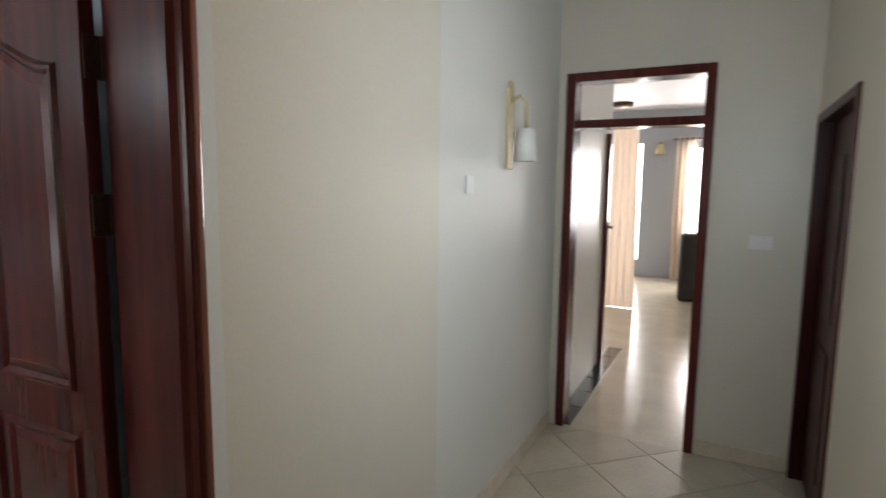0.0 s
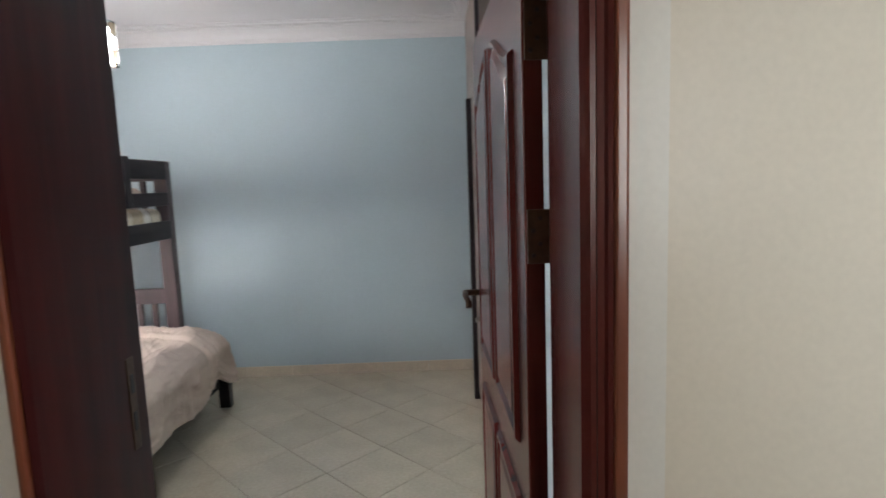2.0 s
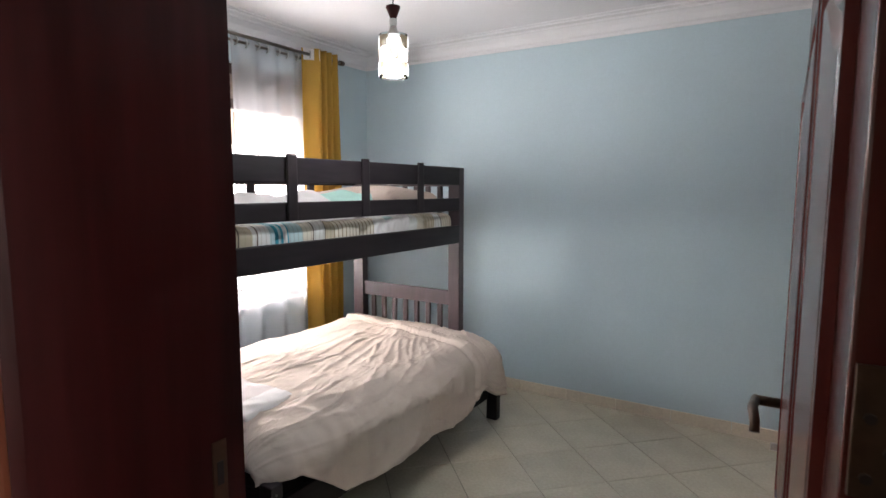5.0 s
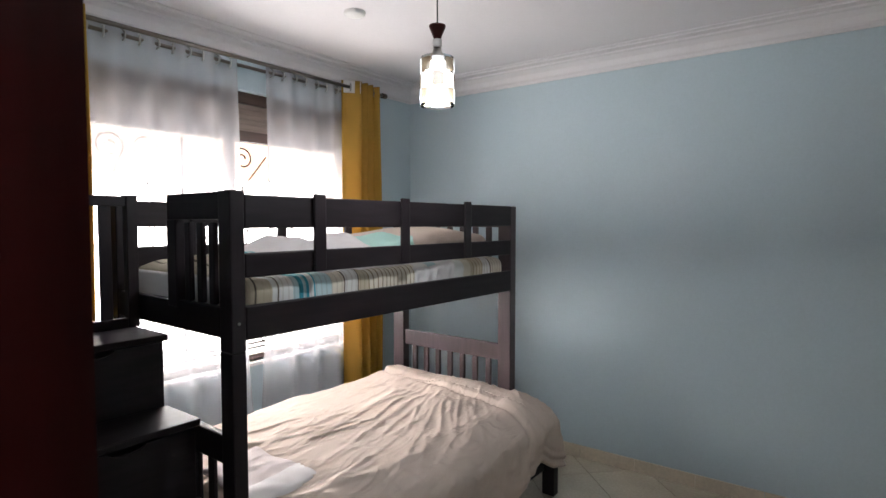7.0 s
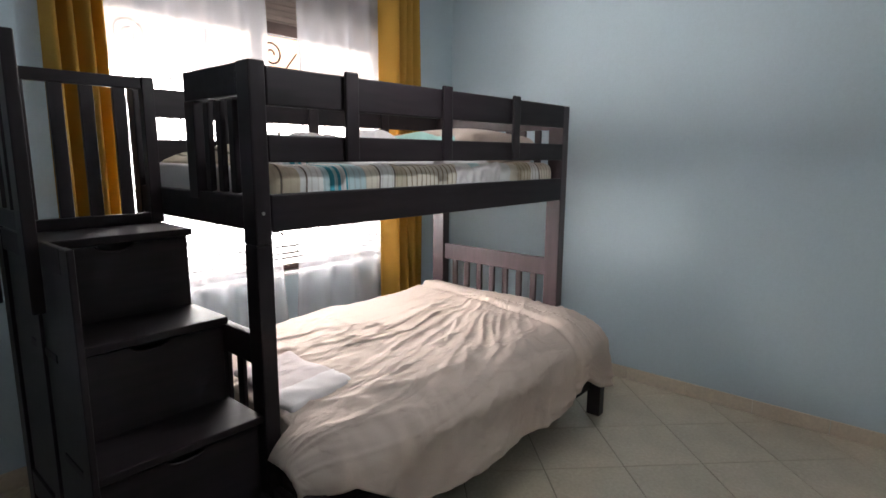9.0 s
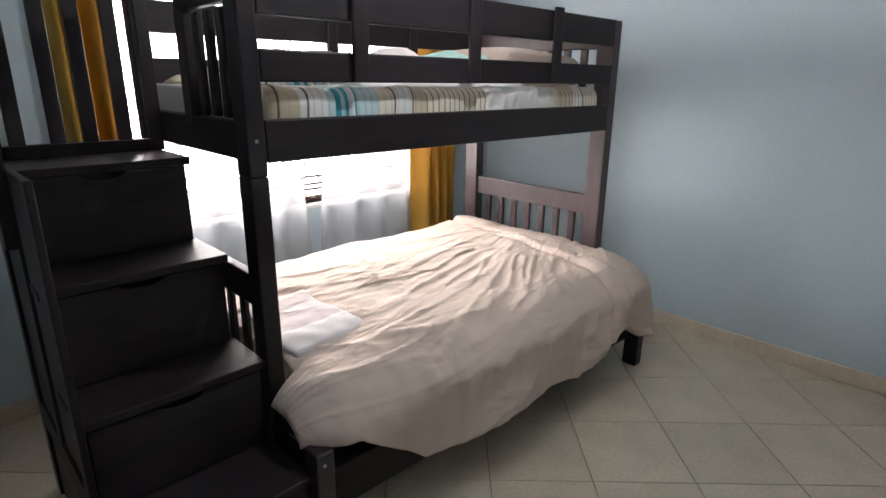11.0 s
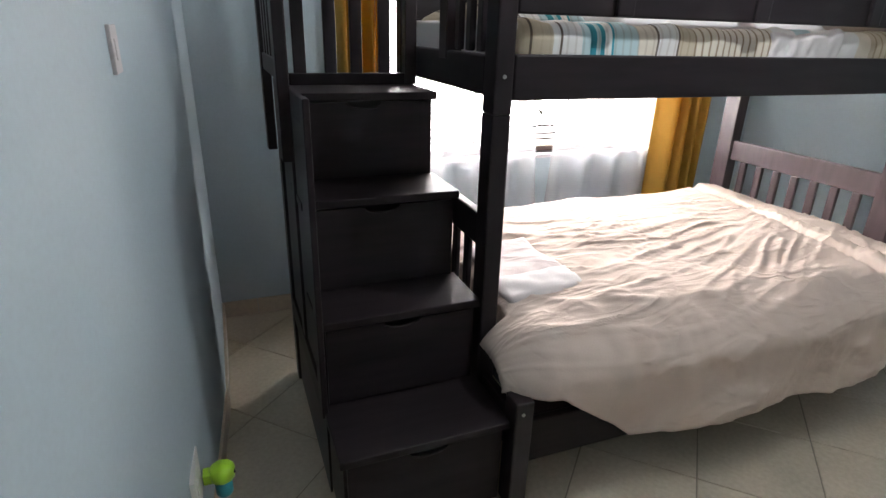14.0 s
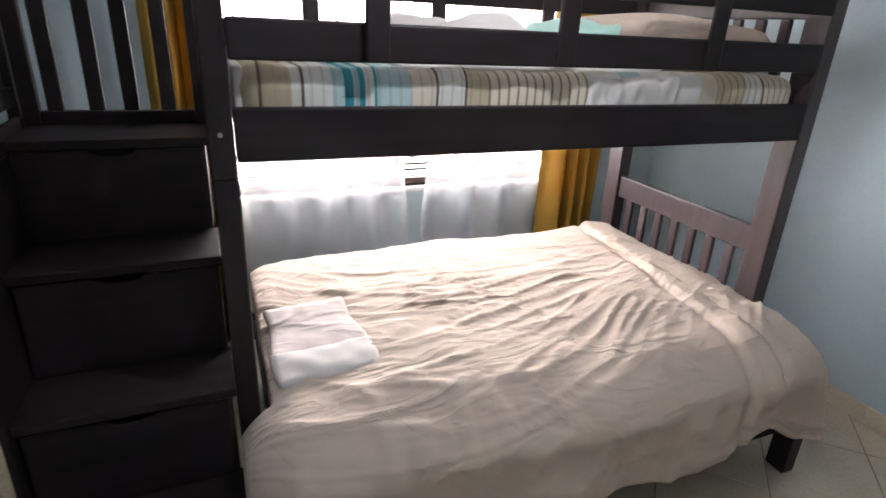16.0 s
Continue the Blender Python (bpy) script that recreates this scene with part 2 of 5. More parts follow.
def stripes_material():
    """Cotton in cream with beige, brown and teal stripes across the bed's length."""
    m = bpy.data.materials.new("striped_cotton")
    m.use_nodes = True
    nt = m.node_tree
    b = nt.nodes["Principled BSDF"]
    b.inputs["Roughness"].default_value = 0.9
    tc = nt.nodes.new("ShaderNodeTexCoord")
    sep = nt.nodes.new("ShaderNodeSeparateXYZ")
    nt.links.new(tc.outputs["Object"], sep.inputs[0])

    def ramp(scale, stops):
        mu = nt.nodes.new("ShaderNodeMath")
        mu.operation = "MULTIPLY"
        mu.inputs[1].default_value = scale
        fr = nt.nodes.new("ShaderNodeMath")
        fr.operation = "FRACT"
        r = nt.nodes.new("ShaderNodeValToRGB")
        r.color_ramp.interpolation = "CONSTANT"
        nt.links.new(sep.outputs[1], mu.inputs[0])
        nt.links.new(mu.outputs[0], fr.inputs[0])
        nt.links.new(fr.outputs[0], r.inputs[0])
        e = r.color_ramp.elements
        while len(e) < len(stops):
            e.new(0.5)
        for el, (p, c) in zip(e, stops):
            el.position, el.color = p, (*c, 1)
        return r

    cream, beige, brown, teal, white, pale = (0.73, 0.67, 0.56), (0.57, 0.49, 0.36), (0.13, 0.10, 0.075), (0.035, 0.29, 0.36), (0.78, 0.77, 0.74), (0.48, 0.62, 0.63)
    broad = ramp(1 / 2.05, [(0.0, beige), (0.062, brown), (0.066, beige), (0.098, white), (0.112, brown), (0.117, white), (0.15, pale), (0.165, teal), (0.178, pale), (0.184, teal), (0.192, white), (0.205, teal), (0.21, pale),
                            (0.255, cream), (0.29, brown), (0.294, white), (0.335, brown), (0.339, beige), (0.375, cream), (0.545, white), (0.60, pale), (0.64, white), (0.76, cream), (0.80, beige), (0.86, white), (0.90, brown), (0.905, cream)])
    fine = ramp(1 / 0.030, [(0.0, (1, 1, 1)), (0.5, (0.42, 0.34, 0.26)), (0.75, (1, 1, 1))])
    zone = ramp(1 / 2.05, [(0.0, (0.12,) * 3), (0.12, (0.3,) * 3), (0.37, (0.95,) * 3), (0.545, (0.0,) * 3), (0.80, (0.6,) * 3)])
    mul = nt.nodes.new("ShaderNodeMix")
    mul.data_type, mul.blend_type = "RGBA", "MULTIPLY"
    nt.links.new(zone.outputs[0], mul.inputs["Factor"])
    nt.links.new(broad.outputs[0], mul.inputs["A"])
    nt.links.new(fine.outputs[0], mul.inputs["B"])
    nt.links.new(mul.outputs["Result"], b.inputs["Base Color"])
    n = nt.nodes.new("ShaderNodeTexNoise")
    n.inputs["Scale"].default_value = 200
    bp = nt.nodes.new("ShaderNodeBump")
    bp.inputs["Strength"].default_value = 0.3
    bp.inputs["Distance"].default_value = 0.002
    nt.links.new(n.outputs[0], bp.inputs["Height"])
    nt.links.new(bp.outputs[0], b.inputs["Normal"])
    return m


M_STRIPE = stripes_material()

# ---- building helpers ----
def box(bm, x0, x1, y0, y1, z0, z1, bevel=0.0, m=None):
    made = bmesh.ops.create_cube(bm, size=1)["verts"]
    for v in made:
        v.co = Vector(((x0 + x1) / 2 + v.co.x * (x1 - x0), (y0 + y1) / 2 + v.co.y * (y1 - y0), (z0 + z1) / 2 + v.co.z * (z1 - z0)))
    if bevel:
        edges = list({e for v in made for e in v.link_edges})
        made = list({v for f in bmesh.ops.bevel(bm, geom=edges, offset=bevel, segments=2, profile=0.5, affect="EDGES")["faces"] for v in f.verts} | {v for v in made if v.is_valid})
    if m is not None:
        bmesh.ops.transform(bm, matrix=m, verts=made)
    return bm


def slab(x0, x1, y0, y1, z0, z1, bevel=0.0):
    return box(bmesh.new(), x0, x1, y0, y1, z0, z1, bevel)


def tube(bm, pts, r, sides=8, cap=True):
    """A round bar through the points."""
    rings = []
    pts = [Vector(p) for p in pts]
    for i, p in enumerate(pts):
        d = (pts[min(i + 1, len(pts) - 1)] - pts[max(i - 1, 0)]).normalized()
        a = d.orthogonal().normalized() if not rings else (last - d * last.dot(d)).normalized()
        last = a
        b = d.cross(a)
        rings.append([bm.verts.new(p + r * (math.cos(k * 2 * math.pi / sides) * a + math.sin(k * 2 * math.pi / sides) * b)) for k in range(sides)])
    for r0, r1 in zip(rings, rings[1:]):
        for k in range(sides):
            bm.faces.new((r0[k], r0[(k + 1) % sides], r1[(k + 1) % sides], r1[k]))
    if cap:
        bm.faces.new(rings[0][::-1])
        bm.faces.new(rings[-1])
    return bm


def lathe(bm, profile, cx, cy, sides=24):
    """A turned shape round an upright axis; profile: (radius, z) from bottom to top."""
    rings = [[bm.verts.new((cx + r * math.cos(k * 2 * math.pi / sides), cy + r * math.sin(k * 2 * math.pi / sides), z)) for k in range(sides)] for r, z in profile]
    for r0, r1 in zip(rings, rings[1:]):
        for k in range(sides):
            bm.faces.new((r0[k], r0[(k + 1) % sides], r1[(k + 1) % sides], r1[k]))
    return bm


def ring(bm, c, axis, r, w, sides=16):
    """A torus for curtain eyelets, round the given axis."""
    axis = Vector(axis).normalized()
    a = axis.orthogonal().normalized()
    b = axis.cross(a)
    pts = [Vector(c) + r * (math.cos(k * 2 * math.pi / sides) * a + math.sin(k * 2 * math.pi / sides) * b) for k in range(sides + 1)]
    return tube(bm, pts, w, 6, cap=False)


def mesh_of(name, bm, mat, smooth=False):
    bmesh.ops.recalc_face_normals(bm, faces=bm.faces)
    me = bpy.data.meshes.new(name)
    bm.to_mesh(me)
    bm.free()
    me.materials.append(mat)
    if smooth:
        for p in me.polygons:
            p.use_smooth = True
    return me


def part(name, bm, mat, parent, label="", smooth=False):
    ob = new(name, mesh_of(name, bm, mat, smooth))
    ob.parent = parent
    ob.matrix_parent_inverse = Matrix.Translation(-Vector(parent["base"])) if "base" in parent else Matrix()
    if label:
        ob["label"] = label
    return ob


def thing(name, base, label, category, group=""):
    ob = new(name)
    ob.location = base
    ob["base"] = base
    ob.empty_display_size = 0.1
    return tagged(ob, label, category, group)


def single(name, bm, mat, label, category, group="", smooth=False):
    return tagged(new(name, mesh_of(name, bm, mat, smooth)), label, category, group)


def structure(name, bm, mat, label, category):
    return tagged(new(name, mesh_of(name, bm, mat)), label, category, kind="structure")


# ---- the bedroom's shell ----
XW, YB, XR, ZC = -1.53, 2.750, 2.28, 2.98
HALL_Y, HALL_S, HALL_E = -1.28, -2.71, 4.96


def room_y(x):
    """Room side of the wall between bedroom and hall, a little out of square."""
    return -0.865 if x < -0.7 else -0.865 - 0.0826 * (x + 0.7)


bm = bmesh.new()
box(bm, XW - 0.22, XW, -1.28, 0.0, 0, 3.1)
box(bm, XW - 0.22, XW, 2.02, 2.95, 0, 3.1)
box(bm, XW - 0.22, XW, 0.0, 2.02, 0, 0.82)
box(bm, XW - 0.22, XW, 0.0, 2.02, 2.66, 3.1)
structure("wall_west", bm, M_BLUE, "aqua painted window wall with a wide opening", "wall")
structure("wall_north", slab(XW, XR + 0.7, YB, YB + 0.2, 0, 3.1), M_BLUE, "plain aqua painted bedroom wall", "wall")
structure("wall_east", slab(XR, XR + 0.15, -1.02, 1.36, 0, 3.1), M_BLUE, "aqua painted wall behind the open door", "wall")


def skew_wall(x0, x1, z0, z1):
    bm = bmesh.new()
    vs = [bm.verts.new(p) for z in (z0, z1) for p in ((x0, HALL_Y + 0.02, z), (x1, HALL_Y + 0.02, z), (x1, room_y(x1), z), (x0, room_y(x0), z))]
    for f in ((0, 3, 2, 1), (4, 5, 6, 7), (0, 1, 5, 4), (1, 2, 6, 5), (2, 3, 7, 6), (3, 0, 4, 7)):
        bm.faces.new([vs[i] for i in f])
    return bm


DX0, DX1, DTOP = 1.345, 2.149, 2.27
structure("wall_south_1", skew_wall(XW, -0.7, 0, 3.1), M_BLUE, "aqua painted wall between bedroom and hall", "wall")
structure("wall_south_4", skew_wall(-0.7, DX0, 0, 3.1), M_BLUE, "aqua painted wall between bedroom and hall", "wall")
structure("wall_south_2", skew_wall(DX1, XR + 0.15, 0, 3.1), M_BLUE, "aqua painted wall beside the door", "wall")
structure("wall_south_3", skew_wall(DX0, DX1, DTOP, 3.1), M_BLUE, "aqua painted wall over the door", "wall")
structure("ceiling", slab(XW - 0.2, XR + 0.7, -1.28, YB + 0.2, ZC, ZC + 0.1), M_WHITE, "smooth white bedroom ceiling", "ceiling")


def cornice(name, a, b, inward):
    """A stepped and coved plaster moulding along the top of a wall."""
    prof = [(0.0, -0.125), (0.012, -0.125), (0.016, -0.105), (0.03, -0.095), (0.05, -0.06), (0.085, -0.035), (0.10, -0.03), (0.104, -0.018), (0.16, -0.016), (0.166, -0.008), (0.20, -0.006), (0.20, 0.0), (0.0, 0.0)]
    bm = bmesh.new()
    ends = []
    for p in (a, b):
        ends.append([bm.verts.new((p[0] + inward[0] * d, p[1] + inward[1] * d, ZC + h)) for d, h in prof])
    n = len(prof)
    for k in range(n):
        bm.faces.new((ends[0][k], ends[0][(k + 1) % n], ends[1][(k + 1) % n], ends[1][k]))
    structure(name, bm, M_WHITE, "white moulded plaster cornice", "cornice")


cornice("trim_cornice_north", (XW, YB), (XR, YB), (0, -1))
cornice("trim_cornice_west", (XW, -0.9), (XW, YB), (1, 0))
cornice("trim_cornice_south", (XW, room_y(-1)), (XR, room_y(-1)), (0, 1))
cornice("trim_cornice_east", (XR, -1.0), (XR, YB), (-1, 0))
bm = bmesh.new()
pts = [(1.55 + 0.55 * math.sin(a), 1.75 + 0.75 * (1 - math.cos(a)), ZC - 0.004) for a in [k * 0.12 for k in range(14)]]
tube(bm, pts, 0.012, 8)
tube(bm, [(x + 0.05, y - 0.03, z) for x, y, z in pts], 0.007, 8)
structure("trim_ceiling_scroll", bm, M_WHITE, "curved white plaster moulding on the ceiling", "moulding")

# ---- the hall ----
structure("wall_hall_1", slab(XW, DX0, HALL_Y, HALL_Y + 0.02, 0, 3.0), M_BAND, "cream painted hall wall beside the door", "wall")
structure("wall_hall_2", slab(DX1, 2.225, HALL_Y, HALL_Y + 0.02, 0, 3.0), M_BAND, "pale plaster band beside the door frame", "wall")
structure("wall_hall_3", slab(2.225, 3.30, HALL_Y, HALL_Y + 0.02, 0, 3.0), M_CREAM, "cream painted hall wall", "wall")
# daylight on the wall beyond x 3.30 is put into the paler colour
structure("wall_hall_5", slab(3.30, HALL_E, HALL_Y, HALL_Y + 0.02, 0, 3.0), M_BAND, "hall wall stretch in a paler colour for the daylight on it", "wall")
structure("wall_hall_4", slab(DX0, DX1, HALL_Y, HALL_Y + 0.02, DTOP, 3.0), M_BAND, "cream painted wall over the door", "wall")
structure("wall_hall_north", slab(2.43, HALL_E + 0.15, HALL_Y + 0.02, HALL_Y + 0.2, 0, 3.0), M_CREAM, "wall behind the hall's cream paint", "wall")
# openings from x 0.1 and 2.45 are added, unseen, to let fill in
for k, (xa, xb, za, zb) in enumerate(((-1.6, 0.1, 0, 3.0), (0.8, 2.45, 0, 3.0), (0.1, 0.8, 0, 1.4), (0.1, 0.8, 1.9, 3.0), (2.95, 3.85, 0, 3.0), (2.45, 2.95, 2.15, 3.0), (2.45, 2.95, 0, 1.5), (3.85, 4.95, 2.035, 3.0), (4.95, HALL_E + 0.15, 0, 3.0)), 1):
    structure(f"wall_hall_south_{k}", slab(xa, xb, HALL_S - 0.15, HALL_S, za, zb), M_CREAM, "cream painted hall wall round the side door and added openings", "wall")
FY0, FY1, FTOP = -2.20, -1.335, 2.35
bm = bmesh.new()
box(bm, HALL_E, HALL_E + 0.15, FY1, HALL_Y, 0, 3.0)
box(bm, HALL_E, HALL_E + 0.15, HALL_S, FY0, 0, 3.0)
box(bm, HALL_E, HALL_E + 0.15, FY0, FY1, FTOP, 3.0)
structure("wall_hall_east", bm, M_CREAM, "cream painted end wall of the hall", "wall")
structure("wall_hall_west", slab(-1.65, -1.5, HALL_S, HALL_Y, 0, 3.0), M_CREAM, "cream painted wall closing the hall", "wall")
structure("ceiling_hall", slab(-1.65, HALL_E + 0.15, HALL_S - 0.15, HALL_Y, 2.98, 3.08), M_WHITE, "white hall ceiling", "ceiling")

# ---- the living room seen through the far door ----
LX = 11.9
structure("wall_living_north_1", slab(HALL_E + 0.15, 6.5, -1.30, -1.15, 0, 3.0), M_BAND, "pale glossy wall along the passage", "wall")
structure("wall_living_side", slab(6.5, 6.65, -1.30, 1.2, 0, 3.0), M_BAND, "pale living room return wall", "wall")
structure("wall_living_north_2", slab(6.5, LX, 1.2, 1.35, 0, 3.0), M_BAND, "pale living room wall", "wall")
bm = bmesh.new()
box(bm, LX, LX + 0.15, -4.4, -3.3, 0, 3.0)
box(bm, LX, LX + 0.15, -1.66, -0.85, 0, 3.0)
box(bm, LX, LX + 0.15, 0.4, 1.35, 0, 3.0)
box(bm, LX, LX + 0.15, -3.3, -1.66, 0, 0.85)
box(bm, LX, LX + 0.15, -3.3, -1.66, 2.3, 3.0)
box(bm, LX, LX + 0.15, -0.85, 0.4, 0, 0.3)
box(bm, LX, LX + 0.15, -0.85, 0.4, 2.4, 3.0)
structure("wall_living_east", bm, M_GREYB, "blue grey living room wall with two windows", "wall")
structure("wall_living_south", slab(HALL_E + 0.15, LX, -4.5, -4.4, 0, 3.0), M_BAND, "pale living room wall", "wall")
structure("wall_living_west", slab(HALL_E, HALL_E + 0.15, -4.5, HALL_S, 0, 3.0), M_BAND, "pale living room wall beside the hall", "wall")
structure("ceiling_living", slab(HALL_E + 0.15, LX + 0.15, -4.5, 1.35, 2.98, 3.08), M_WHITE, "white living room ceiling", "ceiling")
structure("floor_living", slab(HALL_E, LX, -4.5, 1.35, -0.08, 0.0), M_TILE, "glossy beige living room floor", "floor")
structure("backdrop_living", slab(LX + 0.6, LX + 0.65, -5.5, 2.5, -0.2, 3.4), M_OUTSIDE, "glowing sheet for the daylight outside the living room", "backdrop")

# ---- outside the bedroom window ----
structure("ground", slab(-60, -1.73, -60, 60, -0.5, -0.4), M_GROUND, "dusty ground outside the house", "ground")
# both sheets emit their own brightness in place of sunlight
structure("backdrop_yard", slab(-6.1, -6.0, -8, 10, -0.4, 4.0), M_YARD, "glowing sheet for the sunlit yard beyond the window", "backdrop")
structure("backdrop_neighbour", slab(-5.9, -5.8, -8, 6.0, 1.95, 4.6), M_OUTPEACH, "peach wall of the next house, its sunlight put in as glow", "backdrop")


# ---- the window ----
def build_window():
    w = thing("window_1", (XW, 1.01, 0.82), "wide brown framed window with top vents and iron grille", "window")
    w["kind"] = "structure"
    x0, x1 = XW - 0.12, XW - 0.05
    part("sill", slab(XW - 0.13, XW + 0.03, -0.03, 2.05, 0.795, 0.82, 0.004), M_WHITE, w)
    fr = bmesh.new()
    box(fr, x0, x1, 0.0, 0.05, 0.82, 2.66)
    box(fr, x0, x1, 1.97, 2.02, 0.82, 2.66)
    box(fr, x0, x1, 0.05, 1.97, 0.82, 0.855)
    box(fr, x0, x1, 0.05, 1.97, 2.585, 2.66)
    box(fr, x0, x1, 0.05, 1.97, 2.33, 2.40)
    box(fr, x0, x1, 0.945, 0.985, 0.855, 2.585)
    part("window_frame", fr, M_WINWOOD, w, "dark brown wooden frame")
    for lo, hi in ((0.05, 0.945), (0.985, 1.97)):
        part("pane", slab(XW - 0.09, XW - 0.084, lo, hi, 0.855, 2.33), M_GLASS, w).visible_shadow = False
        part("vent_board", slab(XW - 0.085, XW - 0.07, lo, hi, 2.40, 2.585), M_LOUVRE, w, "grey brown vent board")
        for k in range(5):
            z = 2.415 + 0.034 * k
            part("vent_slat", slab(XW - 0.0695, XW - 0.062, lo, hi, z, z + 0.022, 0.002), M_LOUVRE, w)
        for z in (0.872, 0.905, 0.955):
            part("grille_bar", slab(XW - 0.158, XW - 0.142, lo, hi, z, z + 0.013, 0.002), M_IRON, w, "flat iron grille bar")
    for y in (0.35, 1.0, 1.66):
        bm = bmesh.new()
        gx = XW - 0.15
        for side in (-1, 1):
            pts = []
            for k in range(40):
                a = k * 0.24
                r = 0.085 - 0.0017 * k
                pts.append((gx, y + side * (0.11 - r * math.cos(a)), 2.22 + r * math.sin(a)))
            tube(bm, pts, 0.006, 6)
            low = [(gx, y + side * (0.025 + 0.12 * math.sin(u * 2.2)), 2.22 - 0.62 * u) for u in [k / 12 for k in range(13)]]
            tube(bm, low, 0.006, 6)
            tube(bm, [(gx, y + side * 0.30, 2.25), (gx, y - side * 0.30, 1.52)], 0.005, 6)
            tube(bm, [(gx, y + side * 0.30, 1.58), (gx, y - side * 0.30, 0.86)], 0.005, 6)
        coil = [(gx, y + 0.09 - (0.075 - 0.0016 * k) * math.cos(k * 0.26), 1.0 + (0.075 - 0.0016 * k) * math.sin(k * 0.26)) for k in range(36)]
        tube(bm, [(gx, y + 0.02, 1.35), (gx, y + 0.012, 1.15)] + coil, 0.006, 6)
        tube(bm, [(gx, y - 0.33, 0.86), (gx, y - 0.33, 2.32)], 0.006, 6)
        tube(bm, [(gx, y + 0.33, 0.86), (gx, y + 0.33, 2.32)], 0.006, 6)
        part("grille_panel", bm, M_IRON, w, "scrolled wrought iron grille")


build_window()


# ---- curtains ----
ROD_Z, ROD_X = 2.825, -1.40


def build_rods():
    r = thing("curtain_rod", (ROD_X, 1.0, ROD_Z), "double metal curtain rod with dark end caps", "curtain rod")
    part("front_rod", tube(bmesh.new(), [(ROD_X, -0.33, ROD_Z), (ROD_X, 2.235, ROD_Z)], 0.013, 12), M_ROD, r, smooth=True)
    part("back_rod", tube(bmesh.new(), [(ROD_X - 0.055, -0.28, ROD_Z - 0.03), (ROD_X - 0.055, 2.20, ROD_Z - 0.03)], 0.011, 12), M_ROD, r, smooth=True)
    for y0, y1 in ((-0.38, -0.33), (2.235, 2.28)):
        part("finial", tube(bmesh.new(), [(ROD_X, y0, ROD_Z), (ROD_X, y0 + 0.006, ROD_Z), (ROD_X, y1, ROD_Z)], 0.021, 14), M_BRONZE, r, smooth=True)
    for y in (-0.26, 2.19):
        b = bmesh.new()
        box(b, XW, ROD_X + 0.005, y - 0.01, y + 0.01, ROD_Z - 0.022, ROD_Z - 0.010, 0.002)
        box(b, XW, XW + 0.012, y - 0.025, y + 0.025, ROD_Z - 0.06, ROD_Z + 0.03, 0.003)
        part("bracket", b, M_ROD, r)


build_rods()


def drape(y0, y1, z0, z1, x, folds, depth, seed, flare=0.0, rows=30, cols=90):
    """Hanging cloth with soft folds along y."""
    rnd = random.Random(seed)
    ph = [rnd.uniform(-0.5, 0.5) for _ in range(folds * 2 + 4)]
    bm = bmesh.new()
    grid = []
    for i in range(rows + 1):
        v = i / rows
        z = z1 + (z0 - z1) * v
        row = []
        for j in range(cols + 1):
            u = j / cols
            k = u * folds
            wob = ph[int(k) % len(ph)] * 0.5 * v
            d = depth * (0.7 + 0.5 * v) * math.cos(2 * math.pi * (k + 0.12 * wob * math.sin(3 * v)))
            d += 0.012 * noise.noise((u * 6 + seed, v * 2, seed))
            y = y0 + (y1 - y0) * u + flare * (u - 0.5) * v ** 3 + 0.006 * math.sin(v * 7 + k)
            row.append(bm.verts.new((x + d, y, z)))
        grid.append(row)
    for a, b in zip(grid, grid[1:]):
        for j in range(cols):
            bm.faces.new((a[j], a[j + 1], b[j + 1], b[j]))
    return bm


def curtain(name, y0, y1, x, folds, depth, mat, label, seed, z0, flare=0.0, rod=ROD_Z, group="", thick=0.0):
    c = thing(name, (x, (y0 + y1) / 2, z0), label, "curtain", group)
    cloth = part("cloth", drape(y0, y1, z0, rod + 0.045, x, folds, depth, seed, flare), mat, c, smooth=True)
    if thick:
        s = cloth.modifiers.new("thickness", "SOLIDIFY")
        s.thickness = thick
    n = folds * 2
    for k in range(n):
        u = (k + 0.5) / n
        part("eyelet", ring(bmesh.new(), (x, y0 + (y1 - y0) * u, rod), (0.25 * (1 if k % 2 else -1), 1, 0), 0.030, 0.006), M_STEEL, c, smooth=True)
    return c


def pleated(path, z0, z1, spread, seed, rows=34, steps=7):
    """Heavy cloth hung in the given zigzag of (y, x offset) pleats, spreading a little towards the hem."""
    pts = []
    for (ya, xa), (yb, xb) in zip(path, path[1:]):
        for k in range(steps):
            u = k / steps
            w = u * u * (3 - 2 * u)
            pts.append((ya + (yb - ya) * u, xa + (xb - xa) * w))
    pts.append(path[-1])
    mid = sum(p[0] for p in pts) / len(pts)
    bm = bmesh.new()
    grid = []
    for i in range(rows + 1):
        v = i / rows
        row = []
        for y, x in pts:
            sway = 0.010 * noise.noise((y * 9, v * 2.2, seed)) * v + 0.004 * math.sin(5 * v + 20 * y)
            row.append(bm.verts.new((ROD_X + x * (1 + 0.25 * v) + sway, mid + (y - mid) * (1 + spread * v) + sway, z1 + (z0 - z1) * v)))
        grid.append(row)
    for a, b in zip(grid, grid[1:]):
        for j in range(len(pts) - 1):
            bm.faces.new((a[j], a[j + 1], b[j + 1], b[j]))
    return bm


